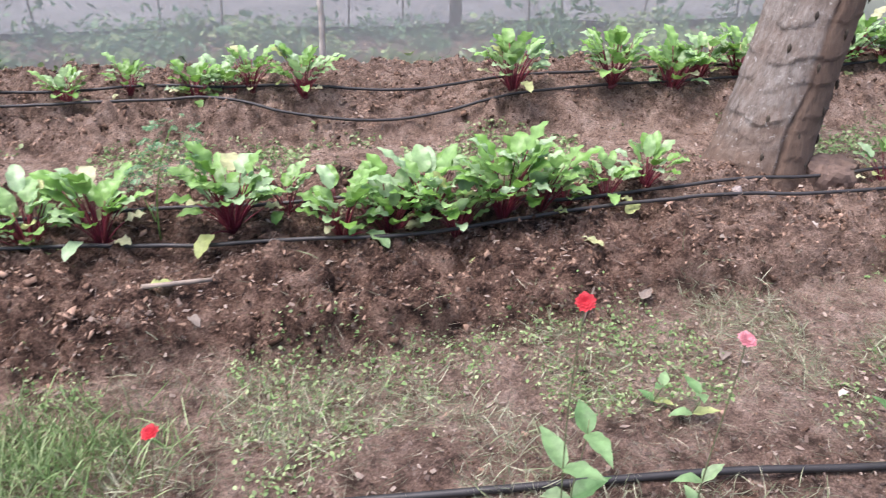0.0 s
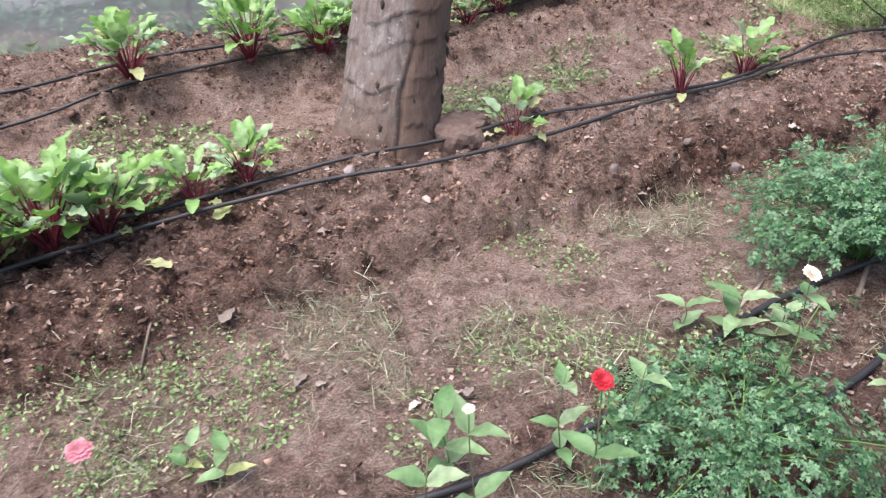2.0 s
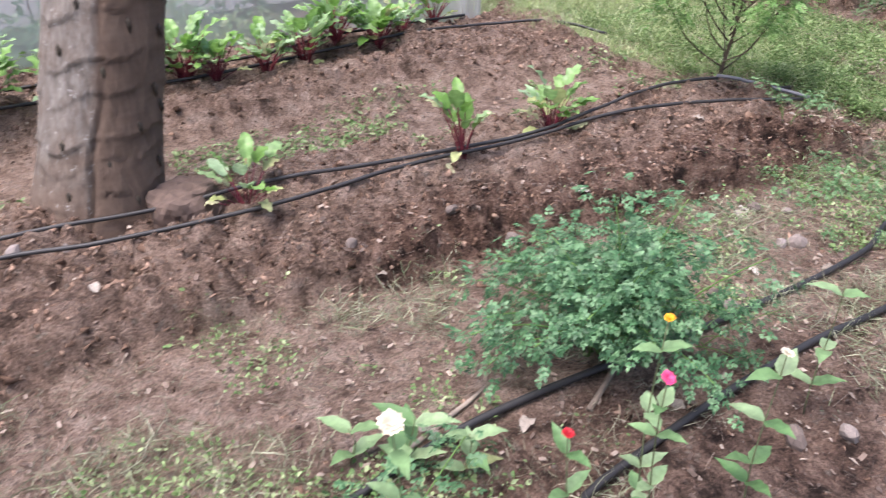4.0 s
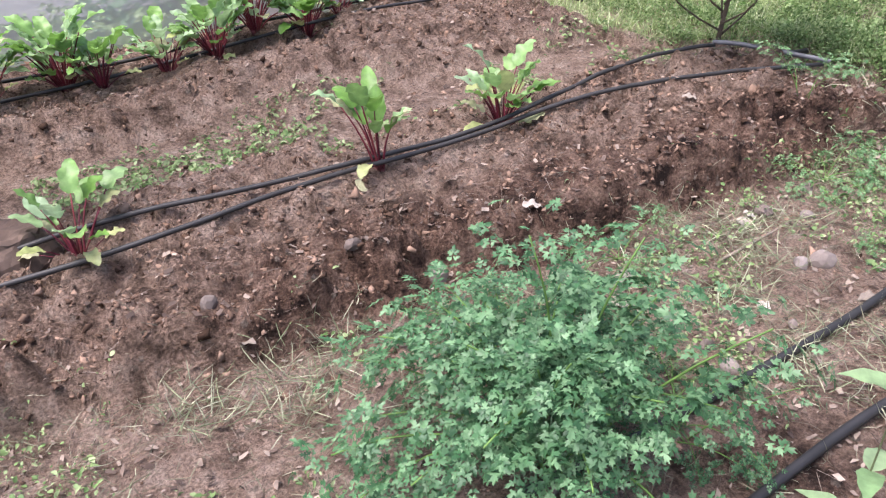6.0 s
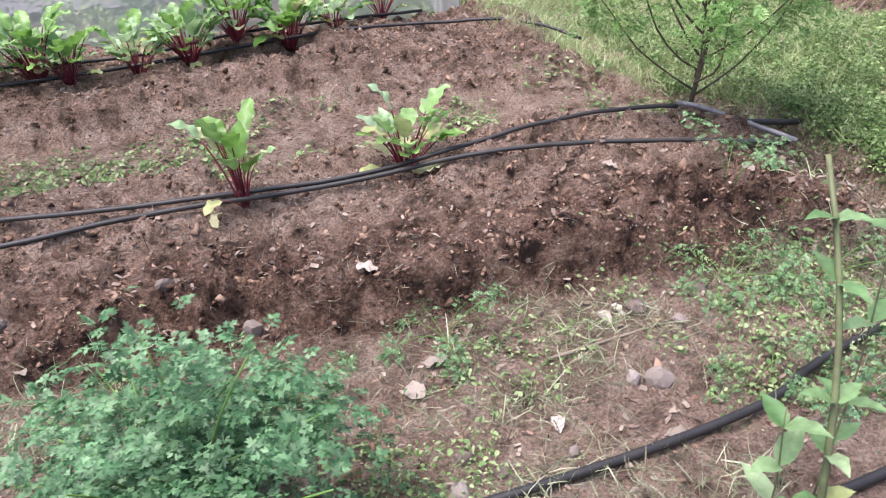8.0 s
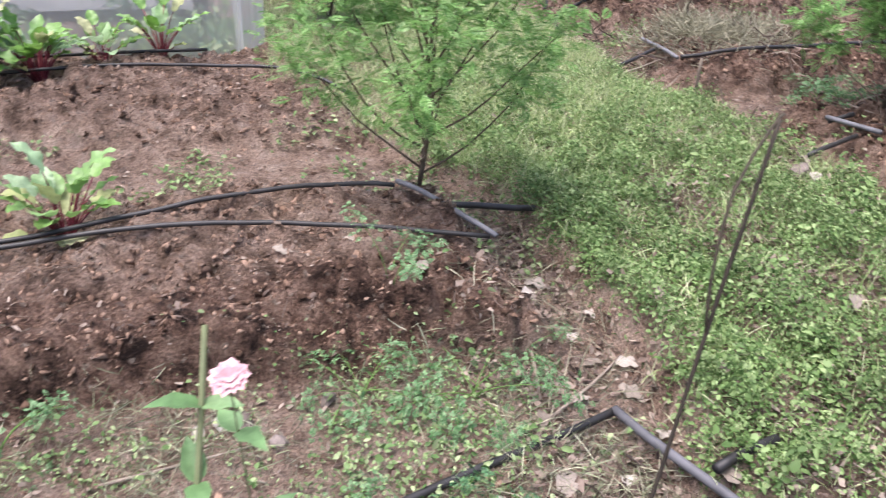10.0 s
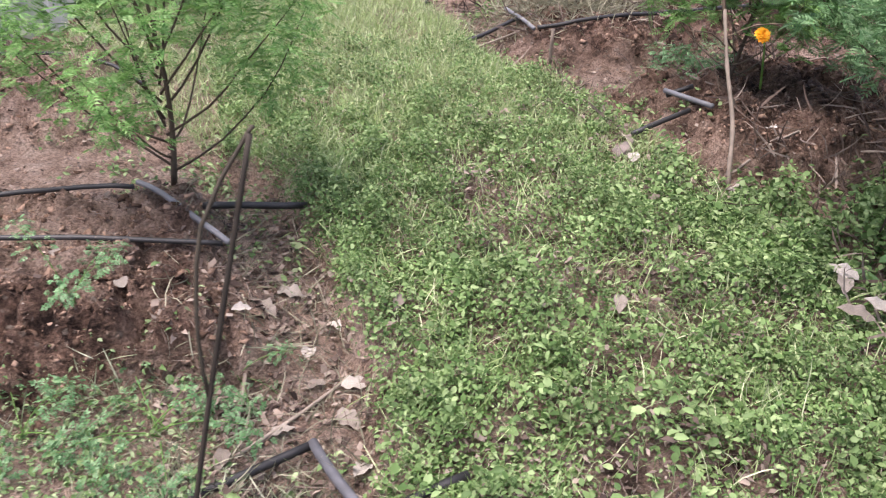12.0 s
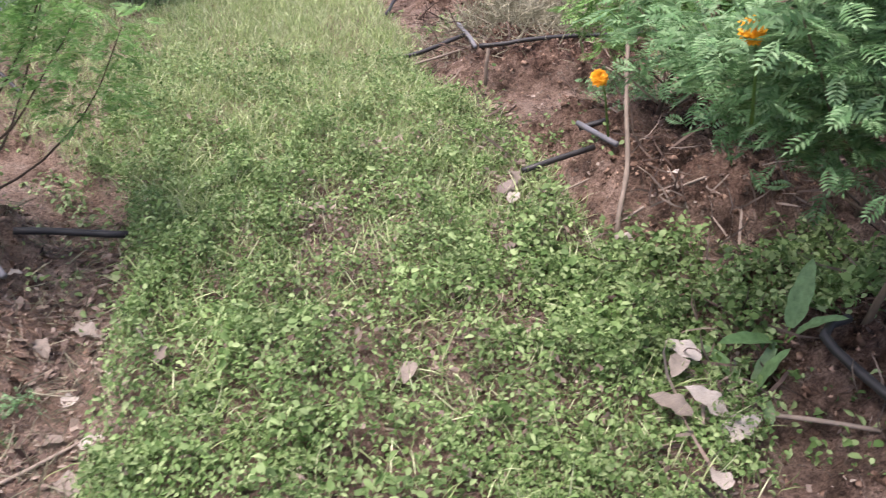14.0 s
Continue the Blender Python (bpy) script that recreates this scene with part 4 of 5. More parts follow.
def petal_ball(mat, size, layers=4, flat=0.6):
    v, f = [], []
    r = random.Random(3)
    for l in range(layers):
        n = 13 - 2 * l
        el = (0.25 if layers < 5 else -0.35) + (1.15 if layers < 5 else 1.7) * l / layers
        for i in range(n):
            a = 2 * math.pi * (i + 0.5 * (l % 2)) / n + r.uniform(-0.1, 0.1)
            ln = size * (1 - 0.13 * l) * r.uniform(0.9, 1.1)
            d = Vector((math.cos(a) * math.cos(el), math.sin(a) * math.cos(el), math.sin(el) * flat))
            t = Vector((-math.sin(a), math.cos(a), 0)) * ln * 0.30
            b = len(v)
            v += [Vector((0, 0, 0)), d * ln * 0.7 - t, d * ln + Vector((0, 0, -0.1 * ln)), d * ln * 0.7 + t]
            f.append((b, b + 1, b + 2, b + 3))
    return mesh_from("flower", v, f, mat, False)


def marigold(x, y, height, branches, spread, label, seed, tilt0=18.0, leaf=0.075, density=26, flowers=(), leaf_mat=FEATHER, low=0.04):
    """A woody bush: main stem, branches, and feathery leaves on every twig."""
    r = random.Random(seed)
    bush = thing("marigold_bush", pose(x, y, ground_z(x, y) - 0.01), label, "bush", "marigold bushes")
    pts = [Vector((0.02 * math.sin(3 * t), 0.02 * math.cos(4 * t), height * 0.62 * t)) for t in np.linspace(0, 1, 9)]
    v, f = tube(pts, [0.0095 - 0.0007 * i for i in range(9)], 7)
    part("main_stem", mesh_from("main_stem", v, f, TWIG), bush)
    for i in range(branches):
        az = i * 2.399 + r.uniform(-0.3, 0.3)
        start = pts[0].lerp(pts[-1], (low + (0.90 - low) * i / branches))
        lean = radians(tilt0 + 42 * (1 - i / branches)) * r.uniform(0.8, 1.15)
        ln = height * (0.62 + 0.12 * r.random()) * (0.75 if i > branches * 0.6 else 1.0) * spread
        bp, p, a = [], start.copy(), lean
        for k in range(8):
            bp.append(p.copy())
            p = p + Vector((math.cos(az) * math.sin(a), math.sin(az) * math.sin(a), math.cos(a))) * (ln / 7)
            a *= 0.90
            az += r.uniform(-0.22, 0.22)
            a += r.uniform(-0.09, 0.09)
        v, f = tube(bp, [0.0040 - 0.0004 * k for k in range(8)], 5)
        branch = part("branch", mesh_from("branch", v, f, TWIG), bush)
        pos, heads, tilts = [], [], []
        for k in range(density):
            s = 0.48 + 0.52 * r.random() ** 0.8
            q = s * 7
            c = bp[min(int(q), 6)].lerp(bp[min(int(q), 6) + 1], q - int(q))
            h = r.uniform(0, 6.28)
            twig = r.uniform(0.0, 0.10)
            pos.append(c + Vector((math.cos(h) * twig, math.sin(h) * twig, r.uniform(-0.02, 0.07))))
            heads.append(h)
        n = len(pos)
        heads = np.array(heads)
        rot = turns(n, 0.35, heads)
        sz = np.array([r.uniform(0.7, 1.25) * leaf for _ in range(n)])
        P = np.array([p[:] for p in pos])
        copies = [(P + np.array([[0, 0, 0.0]]), rot, sz)]
        for extra in range(3):
            jit = np.array([[r.gauss(0, 0.03), r.gauss(0, 0.03), r.gauss(0, 0.03)] for _ in range(n)])
            copies.append((P + jit, turns(n, 0.45), sz))
        me = scattered("foliage", FEATHERS, np.concatenate([c[0] for c in copies]), np.concatenate([c[1] for c in copies]),
                       np.repeat(np.concatenate([c[2] for c in copies])[:, None], 3, 1), leaf_mat)
        part("foliage", me, branch, None, "feathery green leaves")
    for fx, fy, fz, fs in flowers:
        base = Vector((fx - x, fy - y, fz - ground_z(x, y)))
        foot = base + Vector((0.06, 0.03, -0.16))
        v, f = tube([foot, foot.lerp(base, 0.6) + Vector((0, 0, 0.02)), base], [0.0032, 0.0026, 0.0024], 5)
        stem = part("flower_stem", mesh_from("flower_stem", v, f, HERB_STEM), bush)
        part("flower", petal_ball(ORANGE, fs, 5, 0.9), stem, pose(*base, r.uniform(35, 55), r.uniform(-15, 15), 0), "ruffled orange marigold flower")
    return bush


marigold(4.03, 2.34, 0.84, 18, 1.0, "feathery green marigold bush at the end of the bed", 11, 20, 0.047, 36, [(4.10, 2.62, 0.93, 0.022)], FEATHER, 0.08)
marigold(6.06, 1.42, 0.98, 40, 1.10, "large feathery marigold bush with orange flowers", 12, 36, 0.058, 66, [(5.465, 1.276, 0.923, 0.026), (5.504, 1.84, 0.654, 0.024)], FEATHER_DARK, 0.42)
marigold(6.20, 2.75, 0.78, 16, 1.0, "feathery green marigold bush behind the sapling", 13, 24, 0.062, 48)
marigold(6.6, 2.1, 0.9, 10, 1.0, "tall feathery marigold bush on the side bed", 14, 24, 0.075, 40, (), FEATHER_DARK)

marigold(4.12, 4.85, 0.62, 12, 0.75, "dark green shrub beyond the net corner", 15, 14, 0.07, 40, (), HERB)

# ---- zinnias ----
def zinnia(x, y, height, pairs, label, seed, petals=None, fsize=0.024, lean=(0, 0), leaf=0.075, stem=0.0019, leafy=1.0):
    r = random.Random(seed)
    height -= ground_z(x, y) if height > 0.3 else 0.0
    plant = thing("zinnia", pose(x, y, ground_z(x, y) - 0.005), label, "flower", "zinnias beside the pipes")
    top = Vector((lean[0], lean[1], height))
    pts = [Vector((top.x * t * t + 0.008 * math.sin(5 * t + seed), top.y * t * t, height * t)) for t in np.linspace(0, 1, 9)]
    v, f = tube(pts, [stem * (1 - 0.05 * i) for i in range(9)], 6)
    part("stem", mesh_from("stem", v, f, ZINNIA_STEM), plant)
    for i in range(pairs):
        q = pts[2 + int((7 * leafy - 1.6) * i / max(1, pairs - 1))] if pairs > 1 else pts[4]
        for s in (0, 180):
            bv, bf = leaf_blade(leaf * r.uniform(0.75, 1.2), leaf * 0.46, r.uniform(0.8, 1.35), r.uniform(0.3, 0.9), 0.12, seed + i + s, 1.1, 0.7)
            yellow = i == 0 and r.random() < 0.15
            part("leaf", mesh_from("leaf", bv, bf, YELLOW_LEAF if yellow else ZINNIA), plant, pose(*q, 0, 0, i * 90 + s + r.uniform(-20, 20) + seed * 31))
    if petals:
        part("flower_head", petal_ball(petals, fsize, 3, 0.55), plant, pose(*pts[-1], r.uniform(0, 35), r.uniform(-15, 15), 0), "open flower head")


zinnia(-0.021, 0.535, 0.745, 2, "tall zinnia with a red flower", 1, RED, 0.018, leaf=0.09, leafy=0.55)
zinnia(0.08, 0.70, 0.34, 2, "leafy zinnia with long pale leaves", 41, None, leaf=0.10)
zinnia(-0.757, 0.70, 0.419, 2, "zinnia with a red flower over the furrow", 2, RED, 0.018, leaf=0.055, leafy=0.5)
zinnia(0.309, 0.596, 0.594, 2, "zinnia with a pink flower", 3, ROSE, 0.020, leaf=0.06, leafy=0.45)
zinnia(0.992, 0.38, 0.638, 3, "zinnia with a red flower beside the pipe", 4, RED, 0.019, leaf=0.07, leafy=0.85)
zinnia(0.88, 0.549, 0.482, 3, "zinnia with a small pale flower in the furrow", 44, WHITE, 0.012, leaf=0.075)
zinnia(0.77, 0.472, 0.50, 3, "zinnia seedling with broad olive leaves", 45, None, leaf=0.085)
zinnia(1.666, 0.604, 0.478, 4, "zinnia with a white flower beside the herbs", 5, WHITE, 0.023, leaf=0.06)
zinnia(1.938, 0.538, 0.401, 4, "zinnia with a small red flower", 6, RED, 0.012, leaf=0.055)
zinnia(2.081, 0.496, 0.488, 5, "zinnia with a magenta flower beside the pipe", 7, MAGENTA, 0.014, leaf=0.055)
zinnia(2.12, 0.56, 0.545, 4, "tall zinnia with an orange bud", 8, ORANGE, 0.010, leaf=0.06)
zinnia(2.34, 0.50, 0.44, 4, "pale tall zinnia beside the pipe", 9, WHITE, 0.014)
zinnia(2.70, 0.66, 0.40, 3, "leafy zinnia seedling beside the pipe", 10, None)
zinnia(3.28, 0.82, 0.34, 4, "leafy zinnia beside the pipe", 12, None)
zinnia(0.93, 0.78, 0.22, 3, "broad-leaved zinnia seedling beside the pipe", 13, None, leaf=0.10)
zinnia(1.16, 0.70, 0.30, 3, "broad-leaved green zinnia seedling beside the pipe", 14, None, leaf=0.07)
zinnia(1.32, 0.66, 0.28, 3, "broad-leaved zinnia seedling by the herb", 15, None, leaf=0.07)
zinnia(1.82, 0.90, 0.14, 3, "broad-leaved zinnia seedling among the herbs", 22, None, leaf=0.09)
zinnia(1.92, 0.84, 0.12, 3, "broad-leaved zinnia seedling among the herbs", 23, None, leaf=0.08)
zinnia(1.72, 0.98, 0.10, 2, "low broad-leaved seedling among the herbs", 24, None, leaf=0.08)
zinnia(0.43, 1.05, 0.08, 2, "broad-leaved seedling in the furrow", 16, None, leaf=0.06)
zinnia(0.50, 0.98, 0.10, 2, "broad-leaved seedling in the furrow", 17, None, leaf=0.07)
zinnia(3.43, 0.877, 0.64, 4, "zinnia with a pale pink flower beside the cut stem", 18, PINK, 0.024, leaf=0.06)

# ---- sticks, poles, stones and dead leaves ----
def stick(points, radius, label, mat, name="stick", category="stick", taper=0.7, group=""):
    pts = spline(points, 0.05)
    n = len(pts)
    r = random.Random(len(label))
    rad = [radius * (1 - (1 - taper) * i / n) * r.uniform(0.88, 1.12) for i in range(n)]
    v, f = tube([p + Vector((r.gauss(0, 1), r.gauss(0, 1), 0)) * radius * 0.12 for p in pts], rad, 8)
    return thing(name, Matrix(), label, category, group, mesh_from(name, v, f, mat))


def planted_stick():
    x, y = 3.94, 0.845
    z = ground_z(x, y) - 0.02
    top = Vector((4.157, 1.019, 0.84))
    ob = thing("forked_stick", Matrix(), "thin dark forked stick standing in the soil", "stick")
    base = Vector((x, y, z))
    fork = base.lerp(top, 0.64)
    a = tube(spline([base, base.lerp(top, 0.3) + Vector((0.005, 0, 0)), fork, top], 0.06), 0.0034, 7)
    b = tube(spline([fork, fork.lerp(top, 0.25) + Vector((-0.022, 0.0, 0.01)), fork.lerp(top, 0.65) + Vector((-0.034, 0.0, 0.012)), top + Vector((-0.010, 0, -0.012)), top + Vector((0.004, 0, 0.008))], 0.04), 0.0025, 7)
    part("stem", mesh_from("stem", *a, DARK_TWIG), ob)
    part("side_twig", mesh_from("side_twig", *b, DARK_TWIG), ob)
    q = base.lerp(top, 0.10)
    c = tube([q, q + Vector((0.02, 0.008, 0.09)), q + Vector((0.045, 0.02, 0.155))], [0.006, 0.0065, 0.0055], 7)
    part("stub", mesh_from("stub", *c, TWIG), ob, None, "short brown broken stub")


def bare_sapling():
    """A pale bare shaft in the bank that goes on as a thin dark stem."""
    x, y = 5.79, 2.15
    ob = thing("bare_sapling", Matrix(), "bare sapling with a pale peeled lower stem in the bank", "sapling")
    z = ground_z(x, y) - 0.02
    low = spline([(x, y, z), (x + 0.01, y + 0.03, z + 0.07), (x + 0.055, y + 0.12, 0.20), (x + 0.075, y + 0.24, 0.36), (x + 0.10, y + 0.35, 0.52)], 0.03)
    r = random.Random(8)
    rad = [(0.0088 - 0.0026 * k / len(low)) * r.uniform(0.85, 1.15) for k in range(len(low))]
    part("lower_stem", mesh_from("lower_stem", *tube(low, rad, 8), PALE_WOOD), ob)
    high = spline([low[-1] - Vector((0.004, 0.012, 0.03)), (x + 0.10, y + 0.40, 0.64), (x + 0.07, y + 0.44, 0.82), (x + 0.04, y + 0.50, 1.02)], 0.05)
    part("upper_stem", mesh_from("upper_stem", *tube(high, [0.0060 - 0.003 * k / len(high) for k in range(len(high))], 7), TWIG), ob, None, "dark upper stem")
    for h, dx, dy in ((0.42, -0.14, 0.0), (0.44, 0.16, -0.08), (0.6, 0.12, 0.05)):
        q = min(low + high, key=lambda p: abs(p.z - h))
        tw = spline([q, q + Vector((dx * 0.5, dy * 0.5, 0.05)), q + Vector((dx, dy, 0.06))], 0.03)
        part("twig", mesh_from("twig", *tube(tw, [0.0024] * len(tw), 5), TWIG), ob)


planted_stick()
zinnia(3.335, 0.76, 0.63, 5, "thick cut zinnia stem with a few pale leaves", 29, None, lean=(0.06, 0.235), leaf=0.065, stem=0.0068)
bare_sapling()
stick([(6.29, 4.55, 0.0), (6.29, 4.56, 0.8), (6.30, 4.57, 1.7)], 0.035, "brown wooden post on the far bed", TWIG, "post", "post", 0.9, "garden poles")
stick([(5.72, 3.43, 0.02), (5.722, 3.44, 0.2)], 0.009, "pale short stake in the bank", PALE_WOOD, "stake", "stake", 0.9)
stick([(-0.35, 3.80, 0.0), (-0.345, 3.82, 1.0), (-0.34, 3.84, 2.3)], 0.017, "pale bamboo pole at the net", BAMBOO, "pole", "pole", 0.9, "garden poles")
for sx, sy, ang, ln, rad in ((-0.85, 1.62, 20, 0.20, 0.008), (0.40, 1.52, 60, 0.16, 0.004), (4.13, 1.62, 80, 0.30, 0.005), (4.24, 1.5, 35, 0.34, 0.0045), (5.84, 1.28, -42, 0.26, 0.006),
                             (5.66, 2.34, 25, 0.3, 0.004), (5.95, 2.2, 10, 0.3, 0.005), (2.4, 0.98, 35, 0.35, 0.008), (1.95, 1.0, 25, 0.3, 0.007), (3.3, 1.42, 10, 0.3, 0.004), (5.6, 3.75, 20, 0.4, 0.006)):
    c, s = math.cos(radians(ang)) * ln / 2, math.sin(radians(ang)) * ln / 2
    stick([(sx - c, sy - s, ground_z(sx - c, sy - s) + rad), (sx + 0.01, sy, max(ground_z(sx, sy) + rad, 0.5 * (ground_z(sx - c, sy - s) + ground_z(sx + c, sy + s)) + rad)), (sx + c, sy + s, ground_z(sx + c, sy + s) + rad)],
          rad, "dry fallen stick lying on the soil", PALE_WOOD, "fallen_stick", "stick", 0.7, "fallen sticks")


def dead_leaf_mesh(seed):
    r = random.Random(seed)
    v, f = leaf_blade(1.0, 0.55, 1.25 + r.uniform(-0.1, 0.2), r.uniform(0.2, 1.1), r.uniform(0.12, 0.38), seed, 0.85, 0.75, 0.04)
    return mesh_from("dead_leaf", [(p[0] - 0.5, p[1], p[2] - 0.06) for p in v], f, DEAD_LEAF)


DEAD = [dead_leaf_mesh(k) for k in range(6)]
LEAVES = [(5.787, 2.13, 0.10), (5.536, 2.41, 0.085), (5.73, 1.60, 0.15), (5.66, 1.52, 0.12), (5.62, 1.34, 0.13), (3.38, 1.52, 0.05), (2.905, 1.455, 0.09), (0.73, 1.25, 0.08), (0.78, 1.21, 0.06), (0.615, 1.57, 0.09), (0.95, 1.73, 0.07), (4.30, 1.96, 0.11), (5.03, 1.55, 0.075), (4.07, 1.38, 0.07), (4.51, 1.68, 0.06), (5.74, 1.58, 0.11), (5.54, 1.34, 0.12),
          (2.82, 1.70, 0.08), (2.84, 1.38, 0.1), (-0.29, 3.10, 0.10), (3.34, 1.5, 0.06), (5.62, 1.46, 0.10), (5.68, 1.28, 0.12), (5.59, 1.55, 0.10), (5.55, 1.15, 0.1), (4.22, 1.86, 0.09),
          (4.30, 1.73, 0.08), (4.38, 1.55, 0.09), (4.15, 1.72, 0.07), (4.34, 1.46, 0.1), (4.12, 2.10, 0.06), (3.56, 1.98, 0.06), (3.9, 1.84, 0.07), (3.75, 2.02, 0.06), (2.05, 1.62, 0.06),
          (1.3, 1.75, 0.06), (1.9, 0.97, 0.07), (2.1, 0.9, 0.08), (2.45, 0.8, 0.07), (3.75, 1.0, 0.08), (3.9, 1.16, 0.09), (4.05, 1.2, 0.1), (4.2, 1.2, 0.09), (5.8, 1.9, 0.08),
          (-0.8, 1.52, 0.07), (-0.4, 1.75, 0.05), (1.05, 1.98, 0.05), (3.3, 1.1, 0.06), (3.1, 1.2, 0.06), (5.4, 2.0, 0.06), (4.9, 2.3, 0.04), (5.5, 2.3, 0.09), (6.0, 2.25, 0.08), (5.9, 2.05, 0.07), (0.95, 1.01, 0.05), (1.09, 0.995, 0.06), (4.28, 1.58, 0.08), (4.2, 1.45, 0.07), (4.33, 1.3, 0.08), (4.25, 1.05, 0.09), (4.36, 1.12, 0.08), (4.38, 1.78, 0.06), (4.1, 0.92, 0.08), (4.31, 0.9, 0.09)]
for k, (x, y, s) in enumerate(LEAVES):
    r = random.Random(k)
    g = masks(np.array([x]), np.array([y]))[2][0]
    thing("dead_leaf", pose(x, y, ground_z(x, y) + 0.012 + 0.03 * g, r.uniform(-14, 14), r.uniform(-14, 14), r.uniform(0, 360)) @ Matrix.Scale(s * 0.82, 4),
          "pale dry curled leaf lying on the ground", "dead leaf", "fallen leaves", DEAD[k % 6])

GREEN_DROPPED = [(3.03, 2.085, 0.07), (2.47, 1.98, 0.06), (0.50, 1.70, 0.08), (-0.88, 1.66, 0.09), (0.05, 1.70, 0.06), (0.66, 1.9, 0.08)]
for k, (x, y, s) in enumerate(GREEN_DROPPED):
    v, f = leaf_blade(1.0, 0.6, 1.4, 0.2, 0.2, k)
    thing("fallen_green_leaf", pose(x, y, ground_z(x, y) + 0.015, 5, -8, 80 * k) @ Matrix.Scale(s, 4), "fresh pale green leaf dropped on the soil", "fallen leaf", "fallen leaves", mesh_from("fallen_green_leaf", v, f, YELLOW_LEAF))


def stone_mesh(seed):
    r = np.random.default_rng(seed)
    bm = bmesh.new()
    bmesh.ops.create_icosphere(bm, subdivisions=2, radius=1.0)
    for v in bm.verts:
        v.co *= 1 + 0.35 * noise.noise(v.co * 1.1 + Vector((seed * 3.1, 0, 0))) + 0.1 * noise.noise(v.co * 3.5)
        v.co.z *= 0.7
    me = bpy.data.meshes.new("stone")
    bm.to_mesh(me)
    bm.free()
    me.materials.append(STONE)
    return me


STONES = [stone_mesh(k) for k in range(5)]
for k, (x, y, s) in enumerate([(3.43, 1.52, 0.026), (3.50, 1.44, 0.02), (5.80, 2.10, 0.034), (5.27, 1.93, 0.02), (5.50, 2.38, 0.04), (2.86, 1.06, 0.022), (2.95, 1.10, 0.016), (2.90, 1.16, 0.018), (3.1, 1.12, 0.014),
                               (3.3, 1.28, 0.02), (3.35, 1.26, 0.03), (2.53, 1.68, 0.024), (2.0, 1.72, 0.02), (1.12, 1.98, 0.028), (1.25, 1.96, 0.018), (3.95, 1.02, 0.03), (4.0, 0.95, 0.022), (2.6, 0.60, 0.03),
                               (2.72, 0.56, 0.024), (4.1, 1.05, 0.03), (0.78, 1.72, 0.016), (2.35, 1.76, 0.022), (3.62, 1.55, 0.02)]):
    thing("stone", pose(x, y, ground_z(x, y) + 0.3 * s, 10 * k, 7 * k, 50 * k) @ Matrix.Scale(s, 4), "small rounded brownish grey stone on the soil", "stone", "stones on the soil", STONES[k % 5])

# ---- broad-leaved plants on the side beds ----
TARO_LEAVES = [leaf_shape(400 + k, 0.05, 0.26 - 0.02 * (k % 3), 0.075, 0.12 + 0.28 * (k % 4), 0.1, 0.3 + 0.5 * (k % 3), 0.08, 0.006, HERB_STEM, [ZINNIA]) for k in range(6)]


def broad_plant(x, y, size, leaves, label, seed):
    r = random.Random(seed)
    plant = thing("broad_leaved_plant", pose(x, y, ground_z(x, y), 0, 0, r.uniform(0, 360)) @ Matrix.Scale(size, 4), label, "plant", "broad-leaved plants")
    for i in range(leaves):
        stalk, blades = TARO_LEAVES[r.randrange(6)]
        leaf = part("leaf", blades[0], plant, pose(0, 0, 0, 0, r.uniform(-5, 30), i * 137.5) @ Matrix.Scale(r.uniform(0.7, 1.1), 4))
        part("stalk", stalk, leaf)


broad_plant(5.90, 1.48, 0.72, 3, "broad-leaved light green plant on the bank", 1)
broad_plant(5.80, 1.42, 0.6, 5, "low broad-leaved plant on the bank", 2)
for k in range(16):
    broad_plant(5.9 + (k * 0.37) % 2.0, 5.0 + (k % 4) * 0.45 + 0.06 * k % 0.2, 0.9 + 0.2 * (k % 3), 6, "leafy green plant on the far bed", 10 + k)


def bank_clutter():
    n = 5200
    x, y = rng.uniform(5.5, 6.9, n), rng.uniform(1.0, 4.6, n)
    keep = rng.random(n) < clumpy(x, y, 0.3, 131, -0.05)
    x, y = x[keep], y[keep]
    n = len(x)
    s = rng.uniform(0.04, 0.16, n)
    me = scattered("dry_roots", BLADES, np.stack([x, y, land(x, y) + 0.01 + 0.02 * rng.random(n)], 1), turns(n, 1.35), np.stack([s, s * 1.6, s], 1), LITTER)
    tagged(new("dry_roots", me), "dry roots and dead grass on the bank", "dry grass", kind="stuff")


bank_clutter()


def hay_heap():
    n = 4200
    x, y = rng.normal(6.15, 0.30, n), rng.normal(4.0, 0.16, n)
    hump = 0.10 * np.exp(-((x - 6.15) / 0.35) ** 2 - ((y - 4.05) / 0.2) ** 2)
    pos = np.stack([x, y, land(x, y) + hump * rng.random(n)], 1)
    s = rng.uniform(0.05, 0.13, n)
    me = scattered("cut_weeds", BLADES, pos, turns(n, 1.2), np.stack([s, s, s], 1), STRAW)
    tagged(new("cut_weeds", me), "heap of cut grey-green weeds on the bed", "cut weeds", kind="stuff")


hay_heap()

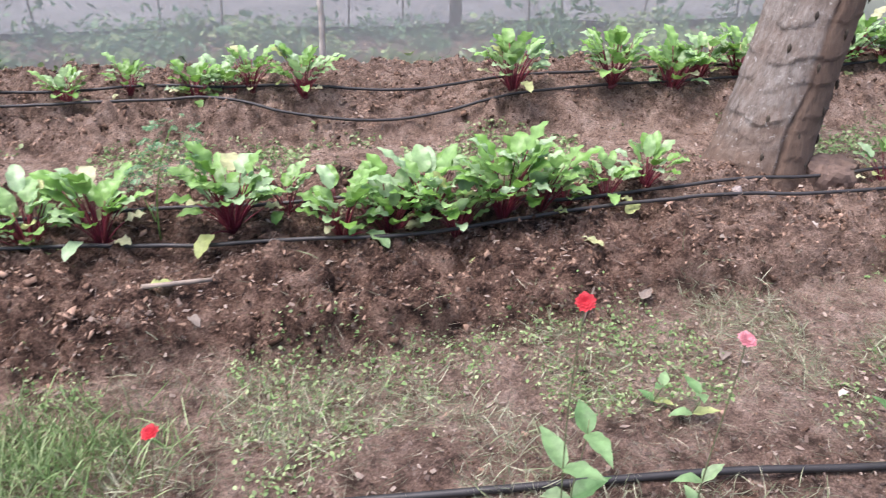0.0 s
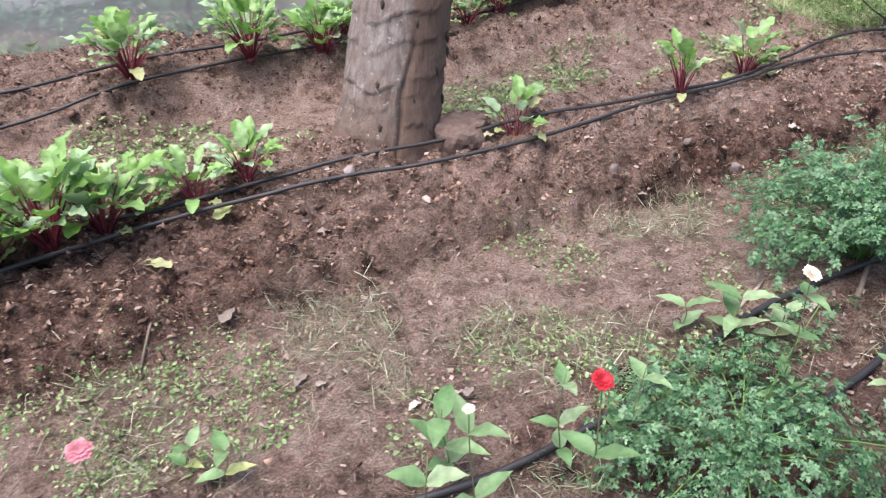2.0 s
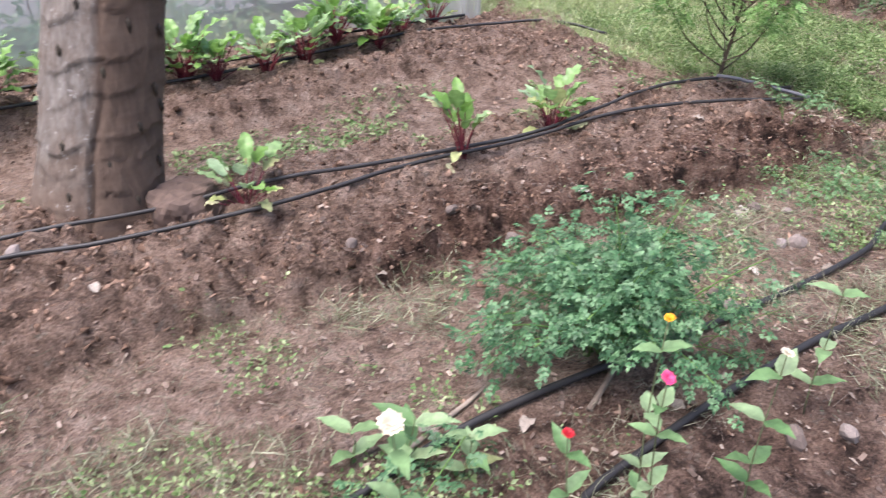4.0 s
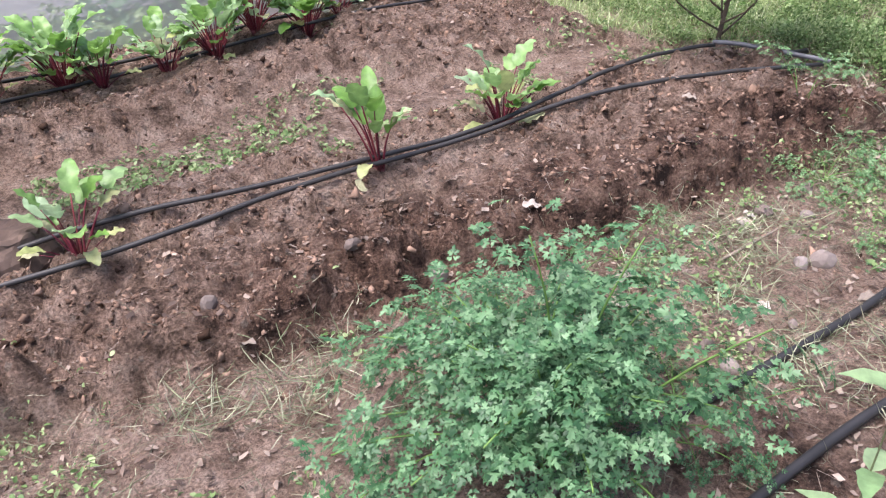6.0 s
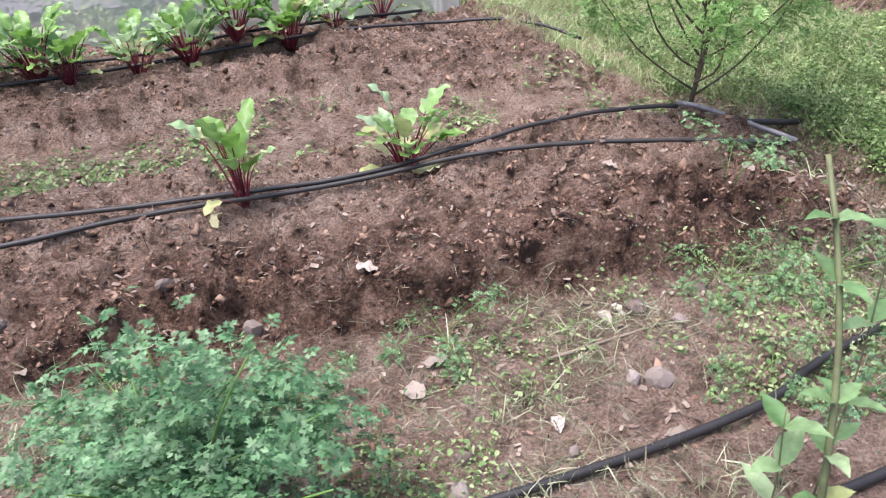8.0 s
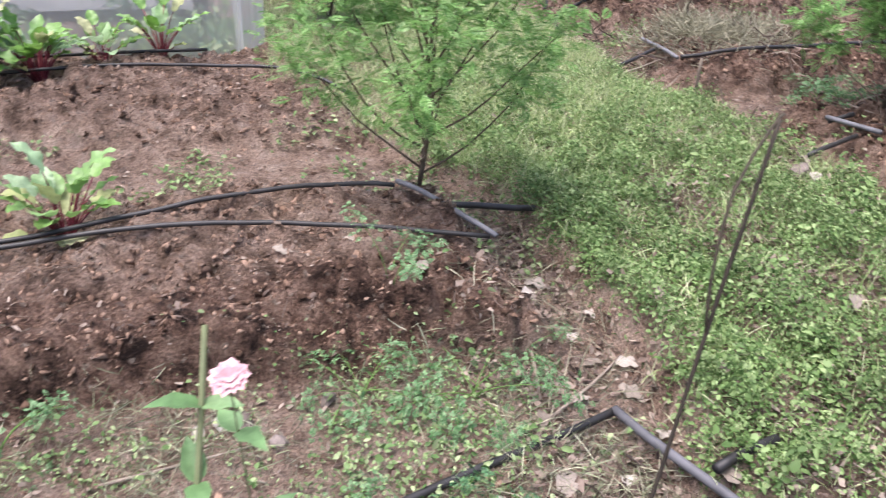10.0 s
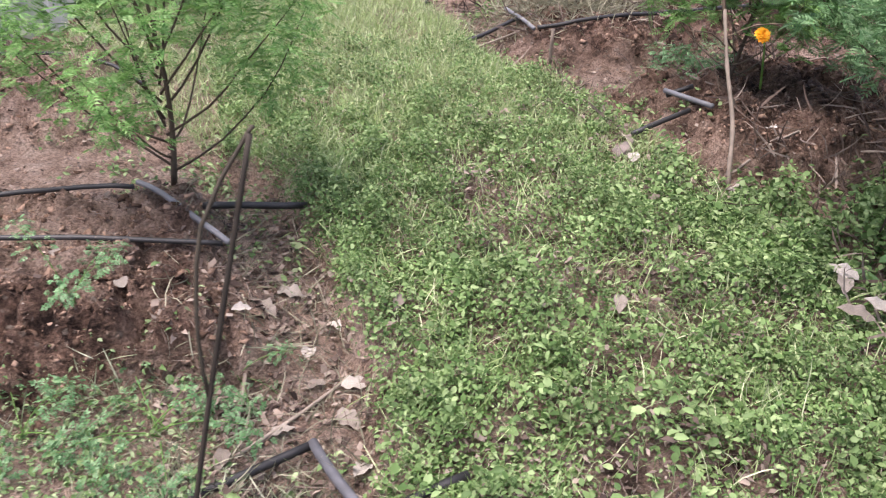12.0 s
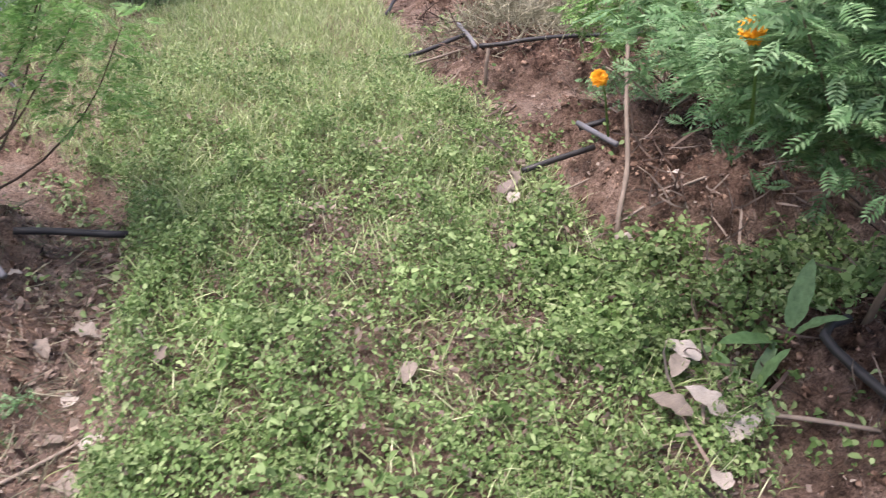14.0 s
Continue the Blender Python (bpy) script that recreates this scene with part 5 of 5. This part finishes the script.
# ---- net house behind the beds ----
def net_house():
    house = thing("net_house", Matrix(), "white insect net wall with posts behind the beet beds", "net house")
    def wall(points, height, name):
        v, f, n = [], [], len(points)
        rows = 14
        for i, (x, y) in enumerate(points):
            for j in range(rows + 1):
                h = height * j / rows
                fold = 0.02 * math.sin(x * 9 + h) + 0.03 * math.sin(x * 2.1 + y * 3) * (1 - h / height)
                v.append((x + 0.3 * fold, y + fold, 0.02 + ground_z(x, y) * (1 - j / rows) + h))
        f = [(i * (rows + 1) + j, (i + 1) * (rows + 1) + j, (i + 1) * (rows + 1) + j + 1, i * (rows + 1) + j + 1) for i in range(n - 1) for j in range(rows)]
        part(name, mesh_from(name, v, f, NET), house)
    wall([(x, 3.98) for x in np.linspace(-9, 3.56, 120)], 2.4, "net")
    wall([(3.58, y) for y in np.linspace(3.98, 12, 70)], 2.4, "side_net")
    bunch, bf = [], []
    for i in range(30):
        h = 2.4 * i / 29
        for j in range(18):
            a = 2 * math.pi * j / 18
            rr = 0.055 * (1 + 0.35 * math.sin(5 * a + h * 2) + 0.2 * math.sin(9 * a))
            bunch.append((3.62 + rr * math.cos(a), 4.0 + rr * math.sin(a), h))
    bf = [(i * 18 + j, i * 18 + (j + 1) % 18, (i + 1) * 18 + (j + 1) % 18, (i + 1) * 18 + j) for i in range(29) for j in range(18)]
    part("gathered_net", mesh_from("gathered_net", bunch, bf, NET), house, None, "net gathered round the corner post")
    for px, py in ((0.545, 4.70), (-2.6, 4.7), (3.4, 4.75), (-1.0, 6.6), (2.2, 6.6)):
        v, f = tube([(px, py, -0.1), (px + 0.005, py, 1.2), (px, py + 0.005, 2.45)], [0.042, 0.04, 0.038], 12)
        part("post", mesh_from("post", v, f, TWIG), house, None, "dark wooden post")
    v, f = [], []
    for i in range(60):
        for j in range(24):
            x, y = -9 + 12.4 * i / 59, 4.86 + 9 * j / 23
            v.append((x, y, 0.10 + 0.012 * math.sin(x * 3 + y) + 0.012 * math.sin(y * 5.5)))
    f = [(i * 24 + j, (i + 1) * 24 + j, (i + 1) * 24 + j + 1, i * 24 + j + 1) for i in range(59) for j in range(23)]
    tagged(new("mulch_sheet", mesh_from("mulch_sheet", v, f, MULCH)), "grey mulch sheet on the ground behind the net", "mulch sheet", kind="structure")


net_house()


def hanging_plant(x, y, seed):
    r = random.Random(seed)
    plant = thing("withered_vine", pose(x, y, 0.05), "withered grey-green vine hanging behind the net", "vine", "vines behind the net")
    h = 1.7
    pts = [Vector((0.05 * math.sin(2.5 * t + seed), 0.03 * math.cos(3 * t), h * t)) for t in np.linspace(0, 1, 9)]
    v, f = tube(pts, 0.007, 6)
    part("stem", mesh_from("stem", v, f, TWIG), plant)
    n = 110
    P = np.array([(r.gauss(0, 0.13), r.gauss(0, 0.08), r.uniform(0.10, h * 0.8)) for _ in range(n)])
    s = np.array([r.uniform(0.05, 0.12) for _ in range(n)])
    part("foliage", scattered("foliage", LEAFLETS, P, turns(n, 1.2), np.stack([s, s * 0.6, s], 1), HERB), plant)


for k in range(14):
    hanging_plant(-4.2 + 0.56 * k + 0.1 * math.sin(k * 3), 4.3 + 0.35 * (k % 3), k)
for k in range(2):
    hanging_plant(2.45 + 0.6 * k, 4.55 + 0.12 * (k % 2), 40 + k)
scatter_leaves("shaded_weeds", "dark weeds on the soil behind the net", "weeds", 26000, (-4.0, 3.5, 4.05, 4.95),
               lambda x, y: clumpy(x, y, 0.3, 93, 0.0), 0.02, 0.05, HERB, LEAFLETS, 0.6, 0.12)
